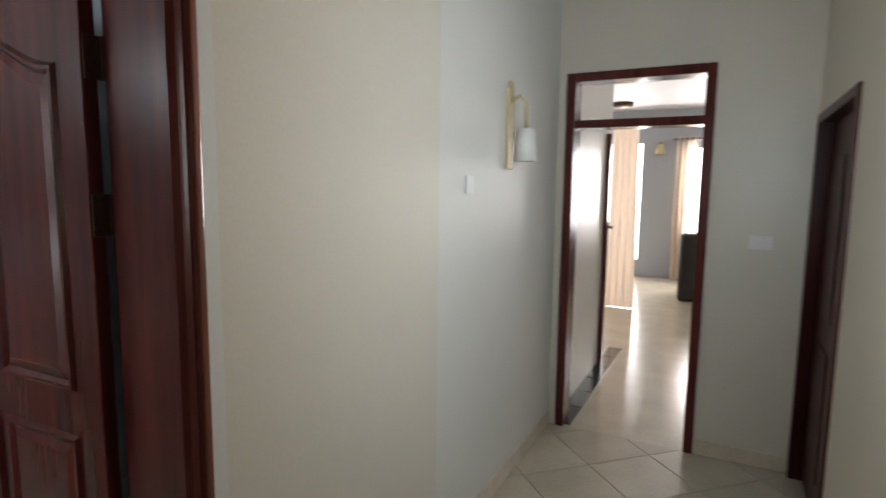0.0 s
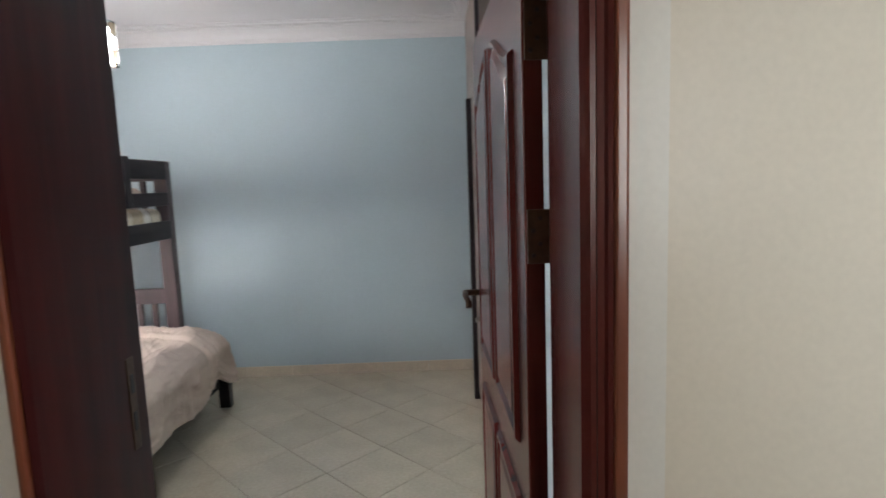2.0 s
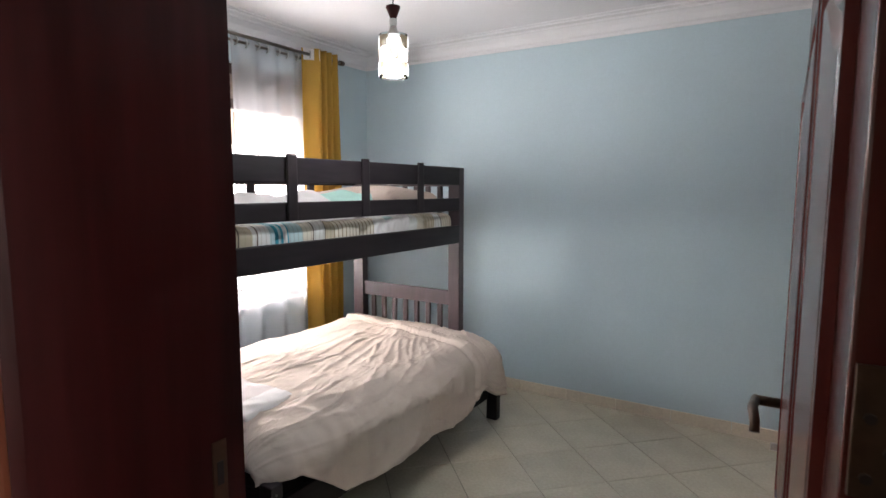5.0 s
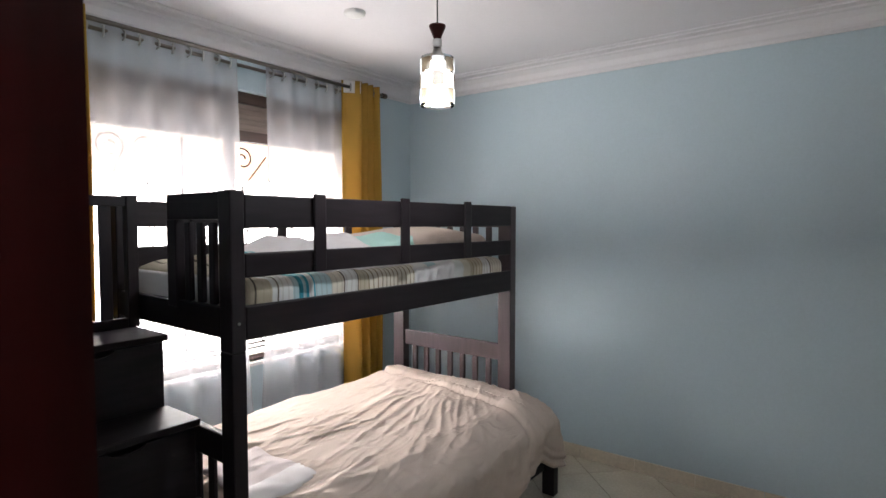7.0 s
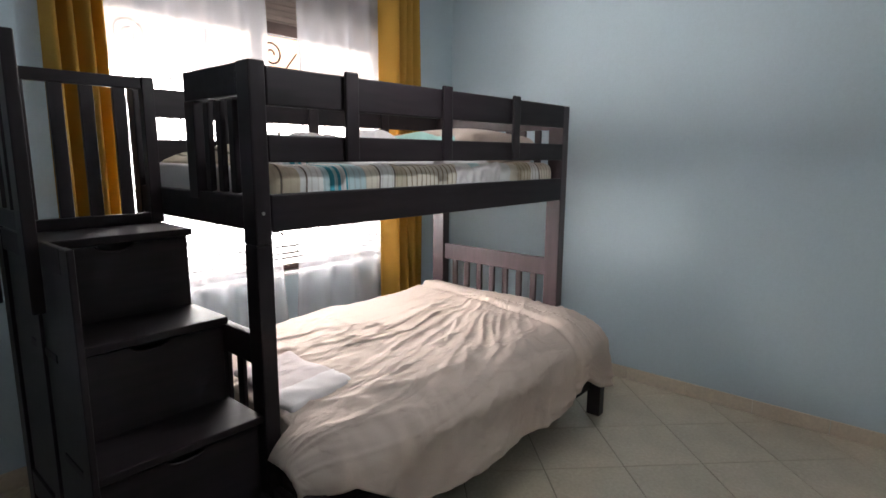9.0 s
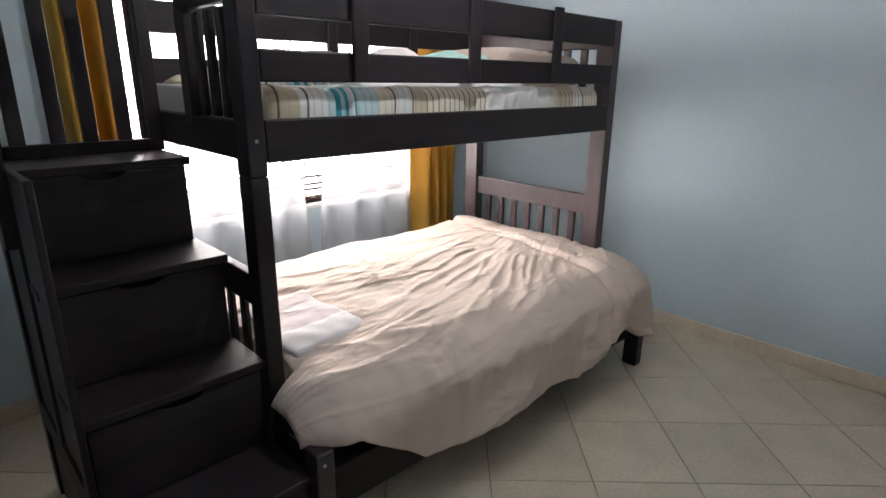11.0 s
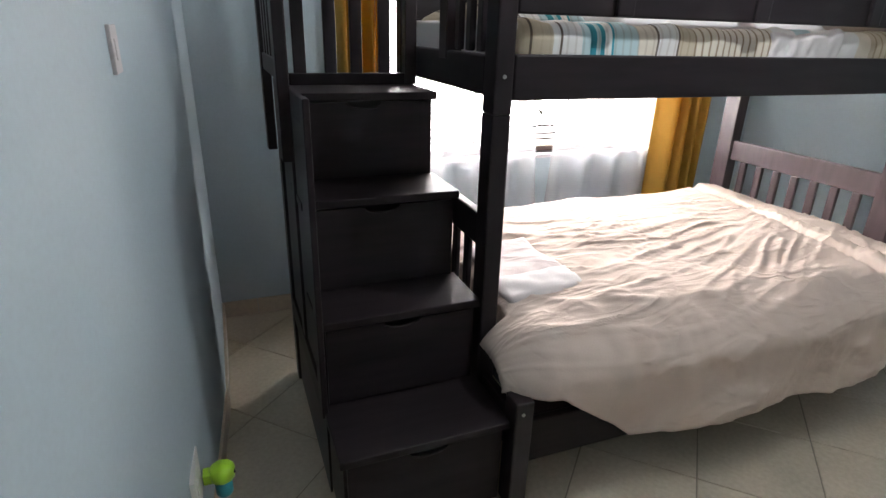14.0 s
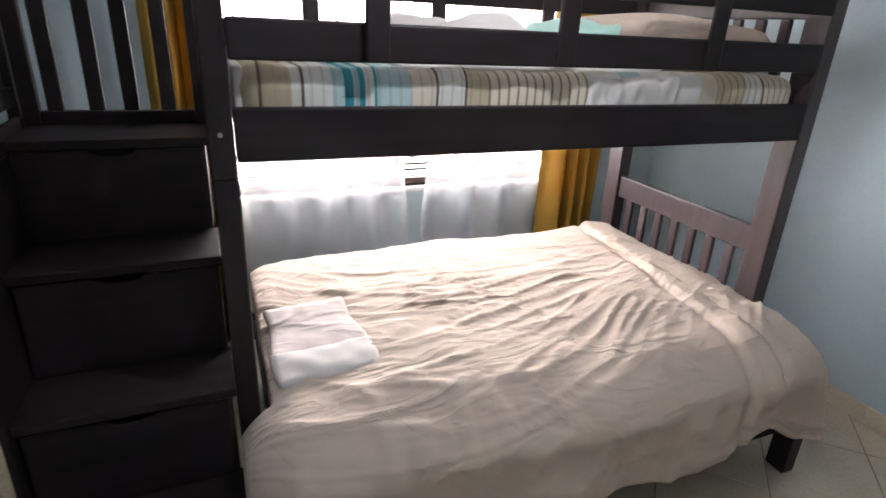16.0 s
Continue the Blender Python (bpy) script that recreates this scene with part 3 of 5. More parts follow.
def heavy_curtain(path, label, seed, spread):
    c = thing("yellow_curtain", (ROD_X, path[0][0], 0.06), label, "curtain", "yellow curtains")
    cloth = part("cloth", pleated(path, 0.06, ROD_Z + 0.05, spread, seed), M_YELLOW, c, smooth=True)
    cloth.modifiers.new("thickness", "SOLIDIFY").thickness = 0.003
    for (ya, xa), (yb, xb) in zip(path, path[1:]):
        y = ya + (yb - ya) * (0 - xa) / (xb - xa)
        part("eyelet", ring(bmesh.new(), (ROD_X, y, ROD_Z), (xb - xa, yb - ya, 0), 0.028, 0.006), M_STEEL, c, smooth=True)
    return c


heavy_curtain([(-0.205, -0.03), (-0.165, 0.05), (-0.135, -0.05), (-0.10, 0.05), (-0.07, -0.05), (-0.035, 0.05), (-0.01, -0.05), (0.02, 0.04)], "mustard yellow cloth curtain gathered at the window's end", 3, 0.10)
right_curtain = heavy_curtain([(1.825, -0.035), (1.945, 0.045), (1.965, -0.05), (2.015, 0.05), (2.035, -0.05), (2.085, 0.05), (2.105, -0.05), (2.165, 0.045)], "mustard yellow cloth curtain drawn beside the corner", 8, 0.06)
hd = bmesh.new()
q = [hd.verts.new((ROD_X - 0.030 + 0.075 * u + 0.006, 1.828 + 0.112 * u, z)) for z in (ROD_Z - 0.045, ROD_Z + 0.048) for u in (0.0, 1.0)]
hd.faces.new((q[0], q[1], q[3], q[2]))
header = part("header_band", hd, M_PILLOW, right_curtain, "white stiff header tape")
header.modifiers.new("thickness", "SOLIDIFY").thickness = 0.002
curtain("sheer_curtain", 0.0, 0.925, ROD_X - 0.055, 5, 0.028, M_SHEER, "thin white sheer curtain over the window", 5, 0.10, 0.24, ROD_Z - 0.03, "sheer curtains")
curtain("sheer_curtain", 1.135, 1.92, ROD_X - 0.055, 4, 0.028, M_SHEER, "thin white sheer curtain over the window", 11, 0.10, 0.25, ROD_Z - 0.03, "sheer curtains")


# ---- bunk bed ----
BED_PLACE = Matrix.Translation((-0.095, 0.005, 0)) @ Matrix.Rotation(radians(-0.83), 4, "Z")


def beside_bed(ob):
    """Sets a thing of the bed, built square to the axes, where the bed stands."""
    ob.matrix_world = BED_PLACE @ (Matrix.Translation(Vector(ob["base"])) if "base" in ob else Matrix())
    return ob



def build_bed():
    bed = thing("bunk_bed", (0, 0, 0), "dark espresso wooden bunk bed, narrow above and wide below", "bunk bed")
    e = 0.006

    def b(name, x0, x1, y0, y1, z0, z1, mat=M_DARK, label="", bevel=e):
        return part(name, slab(x0, x1, y0, y1, z0, z1, bevel), mat, bed, label)

    # upper near corner post and its lower half, set back under the rail
    b("post", -0.085, 0.0, 0.0, 0.062, 1.28, 1.90, M_DARKV)
    b("post", -0.088, -0.004, 0.001, 0.064, 0.0, 1.28, M_DARKV)
    b("post", -1.06, -0.985, 0.0, 0.062, 0.0, 1.90, M_DARKV)
    b("post", -0.49, -0.41, 0.0, 0.06, 1.42, 1.79, M_DARKV)
    for x0, x1 in ((-0.105, -0.005), (-1.07, -0.965)):
        b("post", x0, x1, 2.05, 2.12, 0.0, 1.885, M_HEAD, "worn reddish dark end post")
    # front guard rail
    b("guard_rail", -0.028, -0.001, 0.063, 2.05, 1.755, 1.885)
    b("guard_rail", -0.028, -0.001, 0.063, 2.05, 1.565, 1.66)
    b("side_rail", -0.034, -0.001, 0.063, 2.05, 1.322, 1.455)
    for y in (0.42, 0.975, 1.53):
        b("slat", 0.0, 0.016, y - 0.032, y + 0.032, 1.566, 1.90, M_DARKV)
    # back guard rail
    b("guard_rail", -1.055, -1.03, 0.063, 2.05, 1.755, 1.885)
    b("guard_rail", -1.055, -1.03, 0.063, 2.05, 1.545, 1.655)
    b("side_rail", -1.058, -1.028, 0.063, 2.05, 1.33, 1.462)
    for y in (0.42, 0.975, 1.53):
        b("slat", -1.03, -1.01, y - 0.032, y + 0.032, 1.54, 1.88, M_DARKV)
    # near end
    b("end_rail", -0.49, -0.086, 0.003, 0.04, 1.79, 1.897)
    b("end_rail", -0.984, -0.086, 0.003, 0.04, 1.33, 1.45)
    for x in (-0.335, -0.24, -0.15):
        b("slat", x - 0.022, x + 0.022, 0.008, 0.03, 1.455, 1.78, M_DARKV)
    b("foot_rail", -0.984, -0.096, 0.01, 0.045, 0.83, 0.945)
    for k in range(7):
        x = -0.87 + 0.112 * k
        b("slat", x - 0.022, x + 0.022, 0.015, 0.035, 0.50, 0.83, M_DARKV)
    # far end
    b("head_rail", -0.964, -0.106, 2.065, 2.10, 1.745, 1.86, M_HEAD)
    b("head_rail", -0.964, -0.106, 2.065, 2.10, 1.33, 1.44, M_HEAD)
    b("head_rail", -0.964, -0.106, 2.065, 2.10, 0.83, 0.945, M_HEAD)
    for k in range(7):
        x = -0.87 + 0.112 * k
        b("slat", x - 0.022, x + 0.022, 2.07, 2.092, 1.44, 1.745, M_HEAD)
        b("slat", x - 0.022, x + 0.022, 2.07, 2.092, 0.50, 0.83, M_HEAD)
    # wider lower bed
    b("leg", 0.205, 0.285, 0.005, 0.07, 0.0, 0.43, M_DARKV)
    b("leg", 0.235, 0.32, 2.06, 2.125, 0.0, 0.36, M_DARKV)
    b("lower_side_rail", 0.225, 0.255, 0.071, 2.06, 0.16, 0.33)
    b("lower_side_rail", -1.055, -1.03, 0.086, 2.05, 0.22, 0.36)
    b("lower_end_rail", -0.01, 0.204, 0.02, 0.05, 0.20, 0.36)
    b("lower_end_rail", -0.004, 0.234, 2.07, 2.10, 0.20, 0.36)
    b("bed_base", -1.028, 0.224, 0.09, 2.045, 0.30, 0.33)
    b("bed_base", -1.026, -0.036, 0.08, 2.045, 1.345, 1.365)
    for x, y, z in ((0.002, 0.03, 1.392), (0.287, 0.03, 0.39)):
        bm = bmesh.new()
        tube(bm, [(x - 0.006, y, z), (x, y, z), (x + 0.002, y, z)], 0.006, 10)
        part("bolt", bm, M_STEEL, bed, "small steel bolt head")
    return beside_bed(bed)


build_bed()


# ---- staircase with drawers at the bed's end ----
def build_stairs():
    s = thing("bunk_staircase", (-0.4, -0.28, 0), "dark espresso staircase with four drawers beside the bunk", "staircase")
    y0, y1, e = -0.535, -0.006, 0.004
    fronts = (-0.575, -0.330, -0.112, 0.155)
    tops = (1.300, 0.985, 0.655, 0.340)
    back = -0.88
    for k, (x, z) in enumerate(zip(fronts, tops)):
        rear = back if k == 0 else fronts[k - 1] - 0.03
        part("tread", slab(rear, x, y0 - 0.012, y1 + 0.014, z - 0.028, z, e), M_DARK, s)
        low = tops[k + 1] if k < 3 else 0.02
        xf = x - 0.022
        # carcass round the drawer
        f = bmesh.new()
        box(f, rear, xf, y0, y0 + 0.03, low, z - 0.029, 0.002)
        box(f, rear, xf, y1 - 0.03, y1, low, z - 0.029, 0.002)
        box(f, xf - 0.02, xf, y0 + 0.03, y1 - 0.03, low, low + 0.028, 0.002)
        part("carcass", f, M_DARKV, s)
        # drawer front with a half-moon finger cut at its top edge
        dz0, dz1 = low + 0.006, z - 0.034
        ya, yb, yc = y0 + 0.010, y1 - 0.010, (y0 + y1) / 2
        bm = bmesh.new()
        prof = [(ya, dz0), (yb, dz0), (yb, dz1), (yc + 0.065, dz1)]
        prof += [(yc + 0.065 * math.cos(a), dz1 - 0.024 * math.sin(a)) for a in [math.pi * n / 10 for n in range(1, 10)]]
        prof += [(yc - 0.065, dz1), (ya, dz1)]
        fa = [bm.verts.new((xf + 0.014, y, zz)) for y, zz in prof]
        fb = [bm.verts.new((xf + 0.0006, y, zz)) for y, zz in prof]
        bm.faces.new(fa)
        bm.faces.new(fb[::-1])
        for n in range(len(prof)):
            bm.faces.new((fa[n], fb[n], fb[(n + 1) % len(prof)], fa[(n + 1) % len(prof)]))
        d = part("drawer", bm, M_DARK, s)
        lip = bmesh.new()
        pts = [(xf + 0.014, yc + 0.065 * math.cos(a), dz1 - 0.024 * math.sin(a)) for a in [math.pi * n / 12 for n in range(13)]]
        tube(lip, pts, 0.0035, 6)
        part("finger_grip", lip, M_DARK, d)
        # black sheet behind the finger cut for the shade inside the drawer
        part("drawer_shade", slab(xf - 0.06, xf - 0.05, y0 + 0.032, y1 - 0.032, dz0 + 0.03, dz1), M_BLACKP, d)
    # framed outer side: boards with a sunk panel between them
    part("side_stile", slab(-0.155, -0.084, y0 - 0.020, y0 - 0.001, 0.32, 1.34, 0.004), M_DARKV, s)
    part("side_stile", slab(-0.88, -0.805, y0 - 0.020, y0 - 0.001, 0.0, 1.33, 0.004), M_DARKV, s)
    part("side_rail", slab(-0.804, -0.156, y0 - 0.019, y0 - 0.002, 1.26, 1.338, 0.004), M_DARK, s)
    part("side_rail", slab(-0.804, -0.156, y0 - 0.019, y0 - 0.002, 0.32, 0.42, 0.004), M_DARK, s)
    part("side_stile", slab(-0.515, -0.445, y0 - 0.018, y0 - 0.002, 0.421, 1.259, 0.004), M_DARKV, s)
    part("side_panel", slab(-0.87, -0.09, y0 - 0.008, y0 - 0.0005, 0.0, 1.259), M_DARKV, s)
    part("plinth", slab(-0.87, 0.12, y0 + 0.01, y1 - 0.01, 0.0, 0.03), M_DARK, s)
    # guard at the back of the top step
    g = M_DARKV
    part("guard_rail", slab(-0.895, -0.860, -0.495, -0.0285, 1.85, 1.896, e), M_DARK, s)
    part("guard_rail", slab(-0.895, -0.860, -0.495, -0.0285, 1.30, 1.345, e), M_DARK, s)
    part("guard_post", slab(-0.90, -0.855, -0.028, 0.020, 1.30, 1.90, e), g, s)
    part("guard_post", slab(-0.90, -0.855, -0.545, -0.496, 1.30, 1.90, e), g, s)
    for y in (-0.450, -0.330, -0.227, -0.112):
        part("slat", slab(-0.888, -0.868, y - 0.024, y + 0.024, 1.345, 1.85, 0.003), g, s)
    # guard along the outer side, hung over the framed boards
    yy0, yy1 = -0.592, -0.5565
    part("guard_post", slab(-0.40, -0.33, yy0, yy1, 1.12, 1.93, e), g, s)
    part("guard_post", slab(-0.95, -0.885, yy0, yy1, 1.05, 1.93, e), g, s)
    part("guard_rail", slab(-0.884, -0.401, yy0 + 0.006, yy1 - 0.006, 1.86, 1.92, e), M_DARK, s)
    part("guard_rail", slab(-0.884, -0.401, yy0 + 0.006, yy1 - 0.006, 1.36, 1.42, e), M_DARK, s)
    for x in (-0.50, -0.60, -0.70, -0.80):
        part("slat", slab(x - 0.022, x + 0.022, yy0 + 0.009, yy1 - 0.009, 1.42, 1.86, 0.003), g, s)
    return s


build_stairs()


# ---- bedding ----
def ridge(x, y):
    """Creases that fan out from the far end of the bed across the duvet."""
    px, py = -0.45, 2.75
    ang = math.atan2(x - px, py - y)
    rad = math.hypot(x - px, py - y)
    bend = ang + 0.10 * math.sin(rad * 2.3)
    h = 0.0
    for k, (f, g, w) in enumerate(((9, 1.1, 0.011), (19, 1.7, 0.014), (38, 3.0, 0.010))):
        n = noise.noise((bend * f + 5.3 * k, rad * g, 2.0 * k))
        r = max(0.0, 1 - abs(n) * 5.2)
        gate = noise.noise((x * 2.1 + 4 * k, y * 1.9, k + 3)) + 0.30
        h += w * r ** 2.0 * max(0.0, min(1.0, 2.0 * gate))
    return h


def build_duvet():
    rows, cols = 210, 150
    y0, y1 = 0.0, 2.20
    A, B = 0.30, 0.17
    places = {}
    for i in range(rows + 1):
        u = i / rows
        y = y0 + (y1 - y0) * u
        xf = 0.335 + 0.02 * math.sin(u * 3.0) - 0.05 * max(0.0, 1 - u / 0.3) - 0.035 * max(0.0, (u - 0.8) / 0.2)
        hem = 0.545 - 0.315 * min(1.0, u / 0.20) + 0.075 * math.exp(-((y - 1.80) / 0.13) ** 2)
        hem += 0.014 * math.sin(y * 8.0) * min(1, u * 4) + 0.015 * noise.noise((y * 5, 2, 1)) - 0.03 * max(0.0, (u - 0.86) / 0.14)
        xb = -0.985
        top = 0.60 + 0.05 * math.sin(math.pi * u) ** 0.5 + 0.03 * max(0.0, 1 - abs(u - 0.86) * 8)
        flat = xf - A - xb
        arc = 0.38
        fall = max(0.02, top - B - hem)
        total = flat + arc + fall
        row = []
        for j in range(cols + 1):
            s = total * j / cols
            if s < flat:
                x, z, nx, nz = xb + s, top + 0.018 * math.sin(math.pi * s / flat * 0.9), 0.0, 1.0
                if s > flat * 0.5:
                    w = (s / flat - 0.5) * 2
                    z = top + 0.018 * math.sin(math.pi * 0.45) * (1 - w * w) + 0.0056 * w * w
            elif s < flat + arc:
                a = (s - flat) / arc * math.pi / 2
                x, z, nx, nz = xb + flat + A * math.sin(a), top + 0.0056 * math.cos(a) - B * (1 - math.cos(a)), math.sin(a), math.cos(a)
            else:
                d = s - flat - arc
                x, z, nx, nz = xf, top - B - d, 1.0, 0.0
                x += 0.018 * math.sin(y * 9 + 2 * d) * min(1, d * 5) + 0.03 * noise.noise((y * 3, d * 3, 5)) * min(1, d * 5)
                low = fall - d
                x += 0.011 * math.sin(low * 105 + 6 * y) * max(0.0, 1 - low / 0.17) * max(0.0, min(1.0, (u - 0.66) * 6))
            h = (1 - 0.7 * nx * nx) * (0.35 + 0.65 * max(0.0, min(1.0, (x + 0.95) / 0.5))) * ridge(x + 0.8 * (top - z), y) + 0.024 * noise.noise((x * 2.5, y * 2.5, 1.7)) + 0.007 * noise.noise((x * 8, y * 8, z * 8))
            h += (0.016 * max(0.0, noise.noise((x * 5 + z * 5, y * 12, 9))) + 0.012 * max(0.0, noise.noise((z * 11 + y * 5, y * 4 - z * 6, 4))) + 0.018 * math.exp(-y / 0.25) * noise.noise((y * 16, z * 7, 12))) * nx
            d_fold = y - (1.80 - 0.13 * (x + 0.5)) - 0.012 * math.sin(x * 9)
            step = max(0.0, min(1.0, d_fold / 0.035 + 0.3))
            if x < 0.40:
                h += 0.017 * step * step * (3 - 2 * step) - 0.011 * math.exp(-((d_fold + 0.012) / 0.018) ** 2)
            endn = max(0.0, 1 - u / 0.08)
            endf = max(0.0, (u - 0.94) / 0.06)
            zz, xx, yy = z + nz * h, x + nx * h, y
            if endn:
                zz -= 0.12 * endn ** 2 * nz
                xx -= 0.11 * endn ** 1.5 * nx
            if endf:
                zz -= (0.05 if x < 0.0 else 0.20 * endf) * endf * nz
                yy -= 0.05 * endf ** 2
            if x < 0.0:
                lim = max(0.0, min(1.0, (0.03 - x) / 0.03))
                yy = yy + (min(2.045, max(0.095, yy)) - yy) * lim
            places[i, j] = (xx, yy, zz)
    d = thing("duvet", (-0.3, 1.1, 0.65), "crumpled peach cotton duvet hanging over the lower bed", "duvet")
    for name, far in (("cover", False), ("turned_end", True)):
        bm = bmesh.new()
        seen = {}
        for i in range(rows):
            for j in range(cols):
                quad = ((i, j), (i, j + 1), (i + 1, j + 1), (i + 1, j))
                if (i >= int(rows * 0.83)) != far:
                    continue
                for q in quad:
                    if q not in seen:
                        seen[q] = bm.verts.new(places[q])
                bm.faces.new([seen[q] for q in quad])
        ob = part(name, bm, M_DUVET, d, "" if not far else "turned back end of the duvet", smooth=True)
        s = ob.modifiers.new("thickness", "SOLIDIFY")
        s.thickness = 0.012
    return beside_bed(d)


build_duvet()


def soft_box(x0, x1, y0, y1, z0, z1, r, puff, seed, n=22):
    """A rounded cushion or mattress with slightly uneven faces."""
    bm = bmesh.new()
    bmesh.ops.create_cube(bm, size=2)
    bmesh.ops.subdivide_edges(bm, edges=bm.edges, cuts=n, use_grid_fill=True)
    hx, hy, hz = (x1 - x0) / 2, (y1 - y0) / 2, (z1 - z0) / 2
    for v in bm.verts:
        c = v.co
        p = Vector((c.x * hx, c.y * hy, c.z * hz))
        q = Vector((max(-hx + r, min(hx - r, p.x)), max(-hy + r, min(hy - r, p.y)), max(-hz + r, min(hz - r, p.z))))
        d = p - q
        if d.length > 1e-6:
            p = q + d.normalized() * r
        p.z += puff * (1 - c.x ** 2) * (1 - c.y ** 2) * (1 if c.z > 0 else 0)
        p += 0.006 * Vector((noise.noise((p.x * 6, p.y * 6, seed)), noise.noise((p.y * 6, p.z * 6, seed + 3)), noise.noise((p.x * 5, p.y * 5, seed + 7))))
        v.co = p + Vector(((x0 + x1) / 2, (y0 + y1) / 2, (z0 + z1) / 2))
    return bm


beside_bed(single("mattress", soft_box(-1.02, 0.14, 0.12, 2.03, 0.332, 0.575, 0.05, 0.0, 2), M_PILLOW, "white mattress on the lower bunk under a duvet", "mattress", smooth=True))
bm = soft_box(-1.06, -0.042, 0.075, 2.03, 1.385, 1.550, 0.055, 0.0, 4, 60)
for v in bm.verts:
    p = v.co
    pucker = noise.noise((p.y * 9, 1.5, p.z * 4)) + 0.6 * noise.noise((p.y * 24, 4.5, p.z * 7))
    p.z += 0.014 * pucker * (1 if p.z > 1.48 else 0.2)
    p.x += 0.009 * noise.noise((p.y * 14, 8.5, p.z * 9)) * (1 if p.x > -0.3 else 0)
mt = thing("mattress", (0, 0, 1.385), "mattress in a striped beige and teal sheet", "mattress")
part("striped_sheet", bm, M_STRIPE, mt, "striped beige and teal cotton sheet", smooth=True)
part("end_cloth", soft_box(-1.05, -0.06, 0.066, 0.10, 1.39, 1.55, 0.015, 0.0, 6, 30), M_PILLOW, mt, "plain white mattress end", smooth=True)
bm = soft_box(-0.078, -0.032, 1.10, 1.46, 1.440, 1.548, 0.02, 0.0, 17, 40)
for v in bm.verts:
    p = v.co
    gather = 0.020 * noise.noise((p.y * 13, p.z * 10, 3.1)) + 0.012 * noise.noise((p.y * 30, p.z * 16, 7.7))
    p.x += gather
    p.z += 0.7 * gather - 0.03 * max(0.0, noise.noise((p.y * 6, 2.2, 0.4)))
part("hanging_edge", bm, M_PILLOW, mt, "white bunched edge of the sheet", smooth=True)
beside_bed(mt)


def rumpled(x0, x1, y0, y1, z, high, seed, mat, name, label, category):
    bm = bmesh.new()
    nx, ny = 30, 40
    grid = []
    for i in range(ny + 1):
        row = []
        for j in range(nx + 1):
            u, v = j / nx, i / ny
            x, y = x0 + (x1 - x0) * u, y0 + (y1 - y0) * v
            fade = min(1, 5 * u, 5 * (1 - u), 6 * v, 6 * (1 - v))
            h = high * fade ** 0.6 * (0.65 + 0.6 * noise.noise((x * 3 + seed, y * 3, seed)) + 0.25 * noise.noise((x * 9, y * 9 + seed, 1)))
            row.append(bm.verts.new((x, y, z + max(0.0, h))))
        grid.append(row)
    for a, b in zip(grid, grid[1:]):
        for j in range(nx):
            bm.faces.new((a[j], a[j + 1], b[j + 1], b[j]))
    ob = single(name, bm, mat, label, category, smooth=True)
    s = ob.modifiers.new("thickness", "SOLIDIFY")
    s.thickness = 0.006
    return beside_bed(ob)


rumpled(-0.98, -0.10, 0.50, 1.45, 1.545, 0.15, 3, M_PILLOW, "blanket", "rumpled pale cotton blanket on the upper bunk", "blanket")
M_MINT = material("mint_cotton", (0.42, 0.66, 0.60), 0.9, grain=260, amount=0.04, bump=0.03)
rumpled(-0.72, -0.22, 1.16, 1.46, 1.57, 0.16, 5, M_MINT, "cloth", "crumpled mint green cotton cloth on the upper bunk", "cloth")
rumpled(-0.98, -0.30, 0.09, 0.50, 1.545, 0.09, 9, M_STRIPE, "sheet", "bunched striped sheet on the upper bunk", "sheet")
beside_bed(single("pillow", soft_box(-0.95, -0.12, 1.38, 1.98, 1.545, 1.70, 0.07, 0.05, 12), M_DUVET, "pale peach pillow on the upper bunk", "pillow", smooth=True))
M_CLOTH = material("pale_pink_cotton", (0.66, 0.575, 0.56), 0.9, grain=260, amount=0.03, bump=0.03, creases=0.006)
fc = thing("folded_cloth", (-0.255, 0.275, 0.628), "folded pale pink and white cloth on the peach duvet", "folded cloth")
for k, (xa, xb, w, tz, mat) in enumerate(((-0.21, 0.18, 0.158, 0.034, M_CLOTH), (0.07, 0.222, 0.163, 0.037, M_PILLOW))):
    bm = soft_box(xa, xb, -w, w, 0.0, tz, 0.018, 0.010, 21 + k, 24)
    for v in bm.verts:
        p = v.co
        p.z += 0.010 * noise.noise((p.x * 6, p.y * 6, 3.0)) + 0.006 * noise.noise((p.x * 16, p.y * 16, 5.0)) + (0.003 if k else 0.0)
        p.y += 0.012 * math.sin(p.x * 13) * p.y / 0.15
    bmesh.ops.transform(bm, matrix=pose(-0.255, 0.275, 0.626, 1, 6, 4), verts=bm.verts)
    part("fold" if k else "face", bm, mat, fc, "white turned edge" if k else "", smooth=True)
beside_bed(fc)


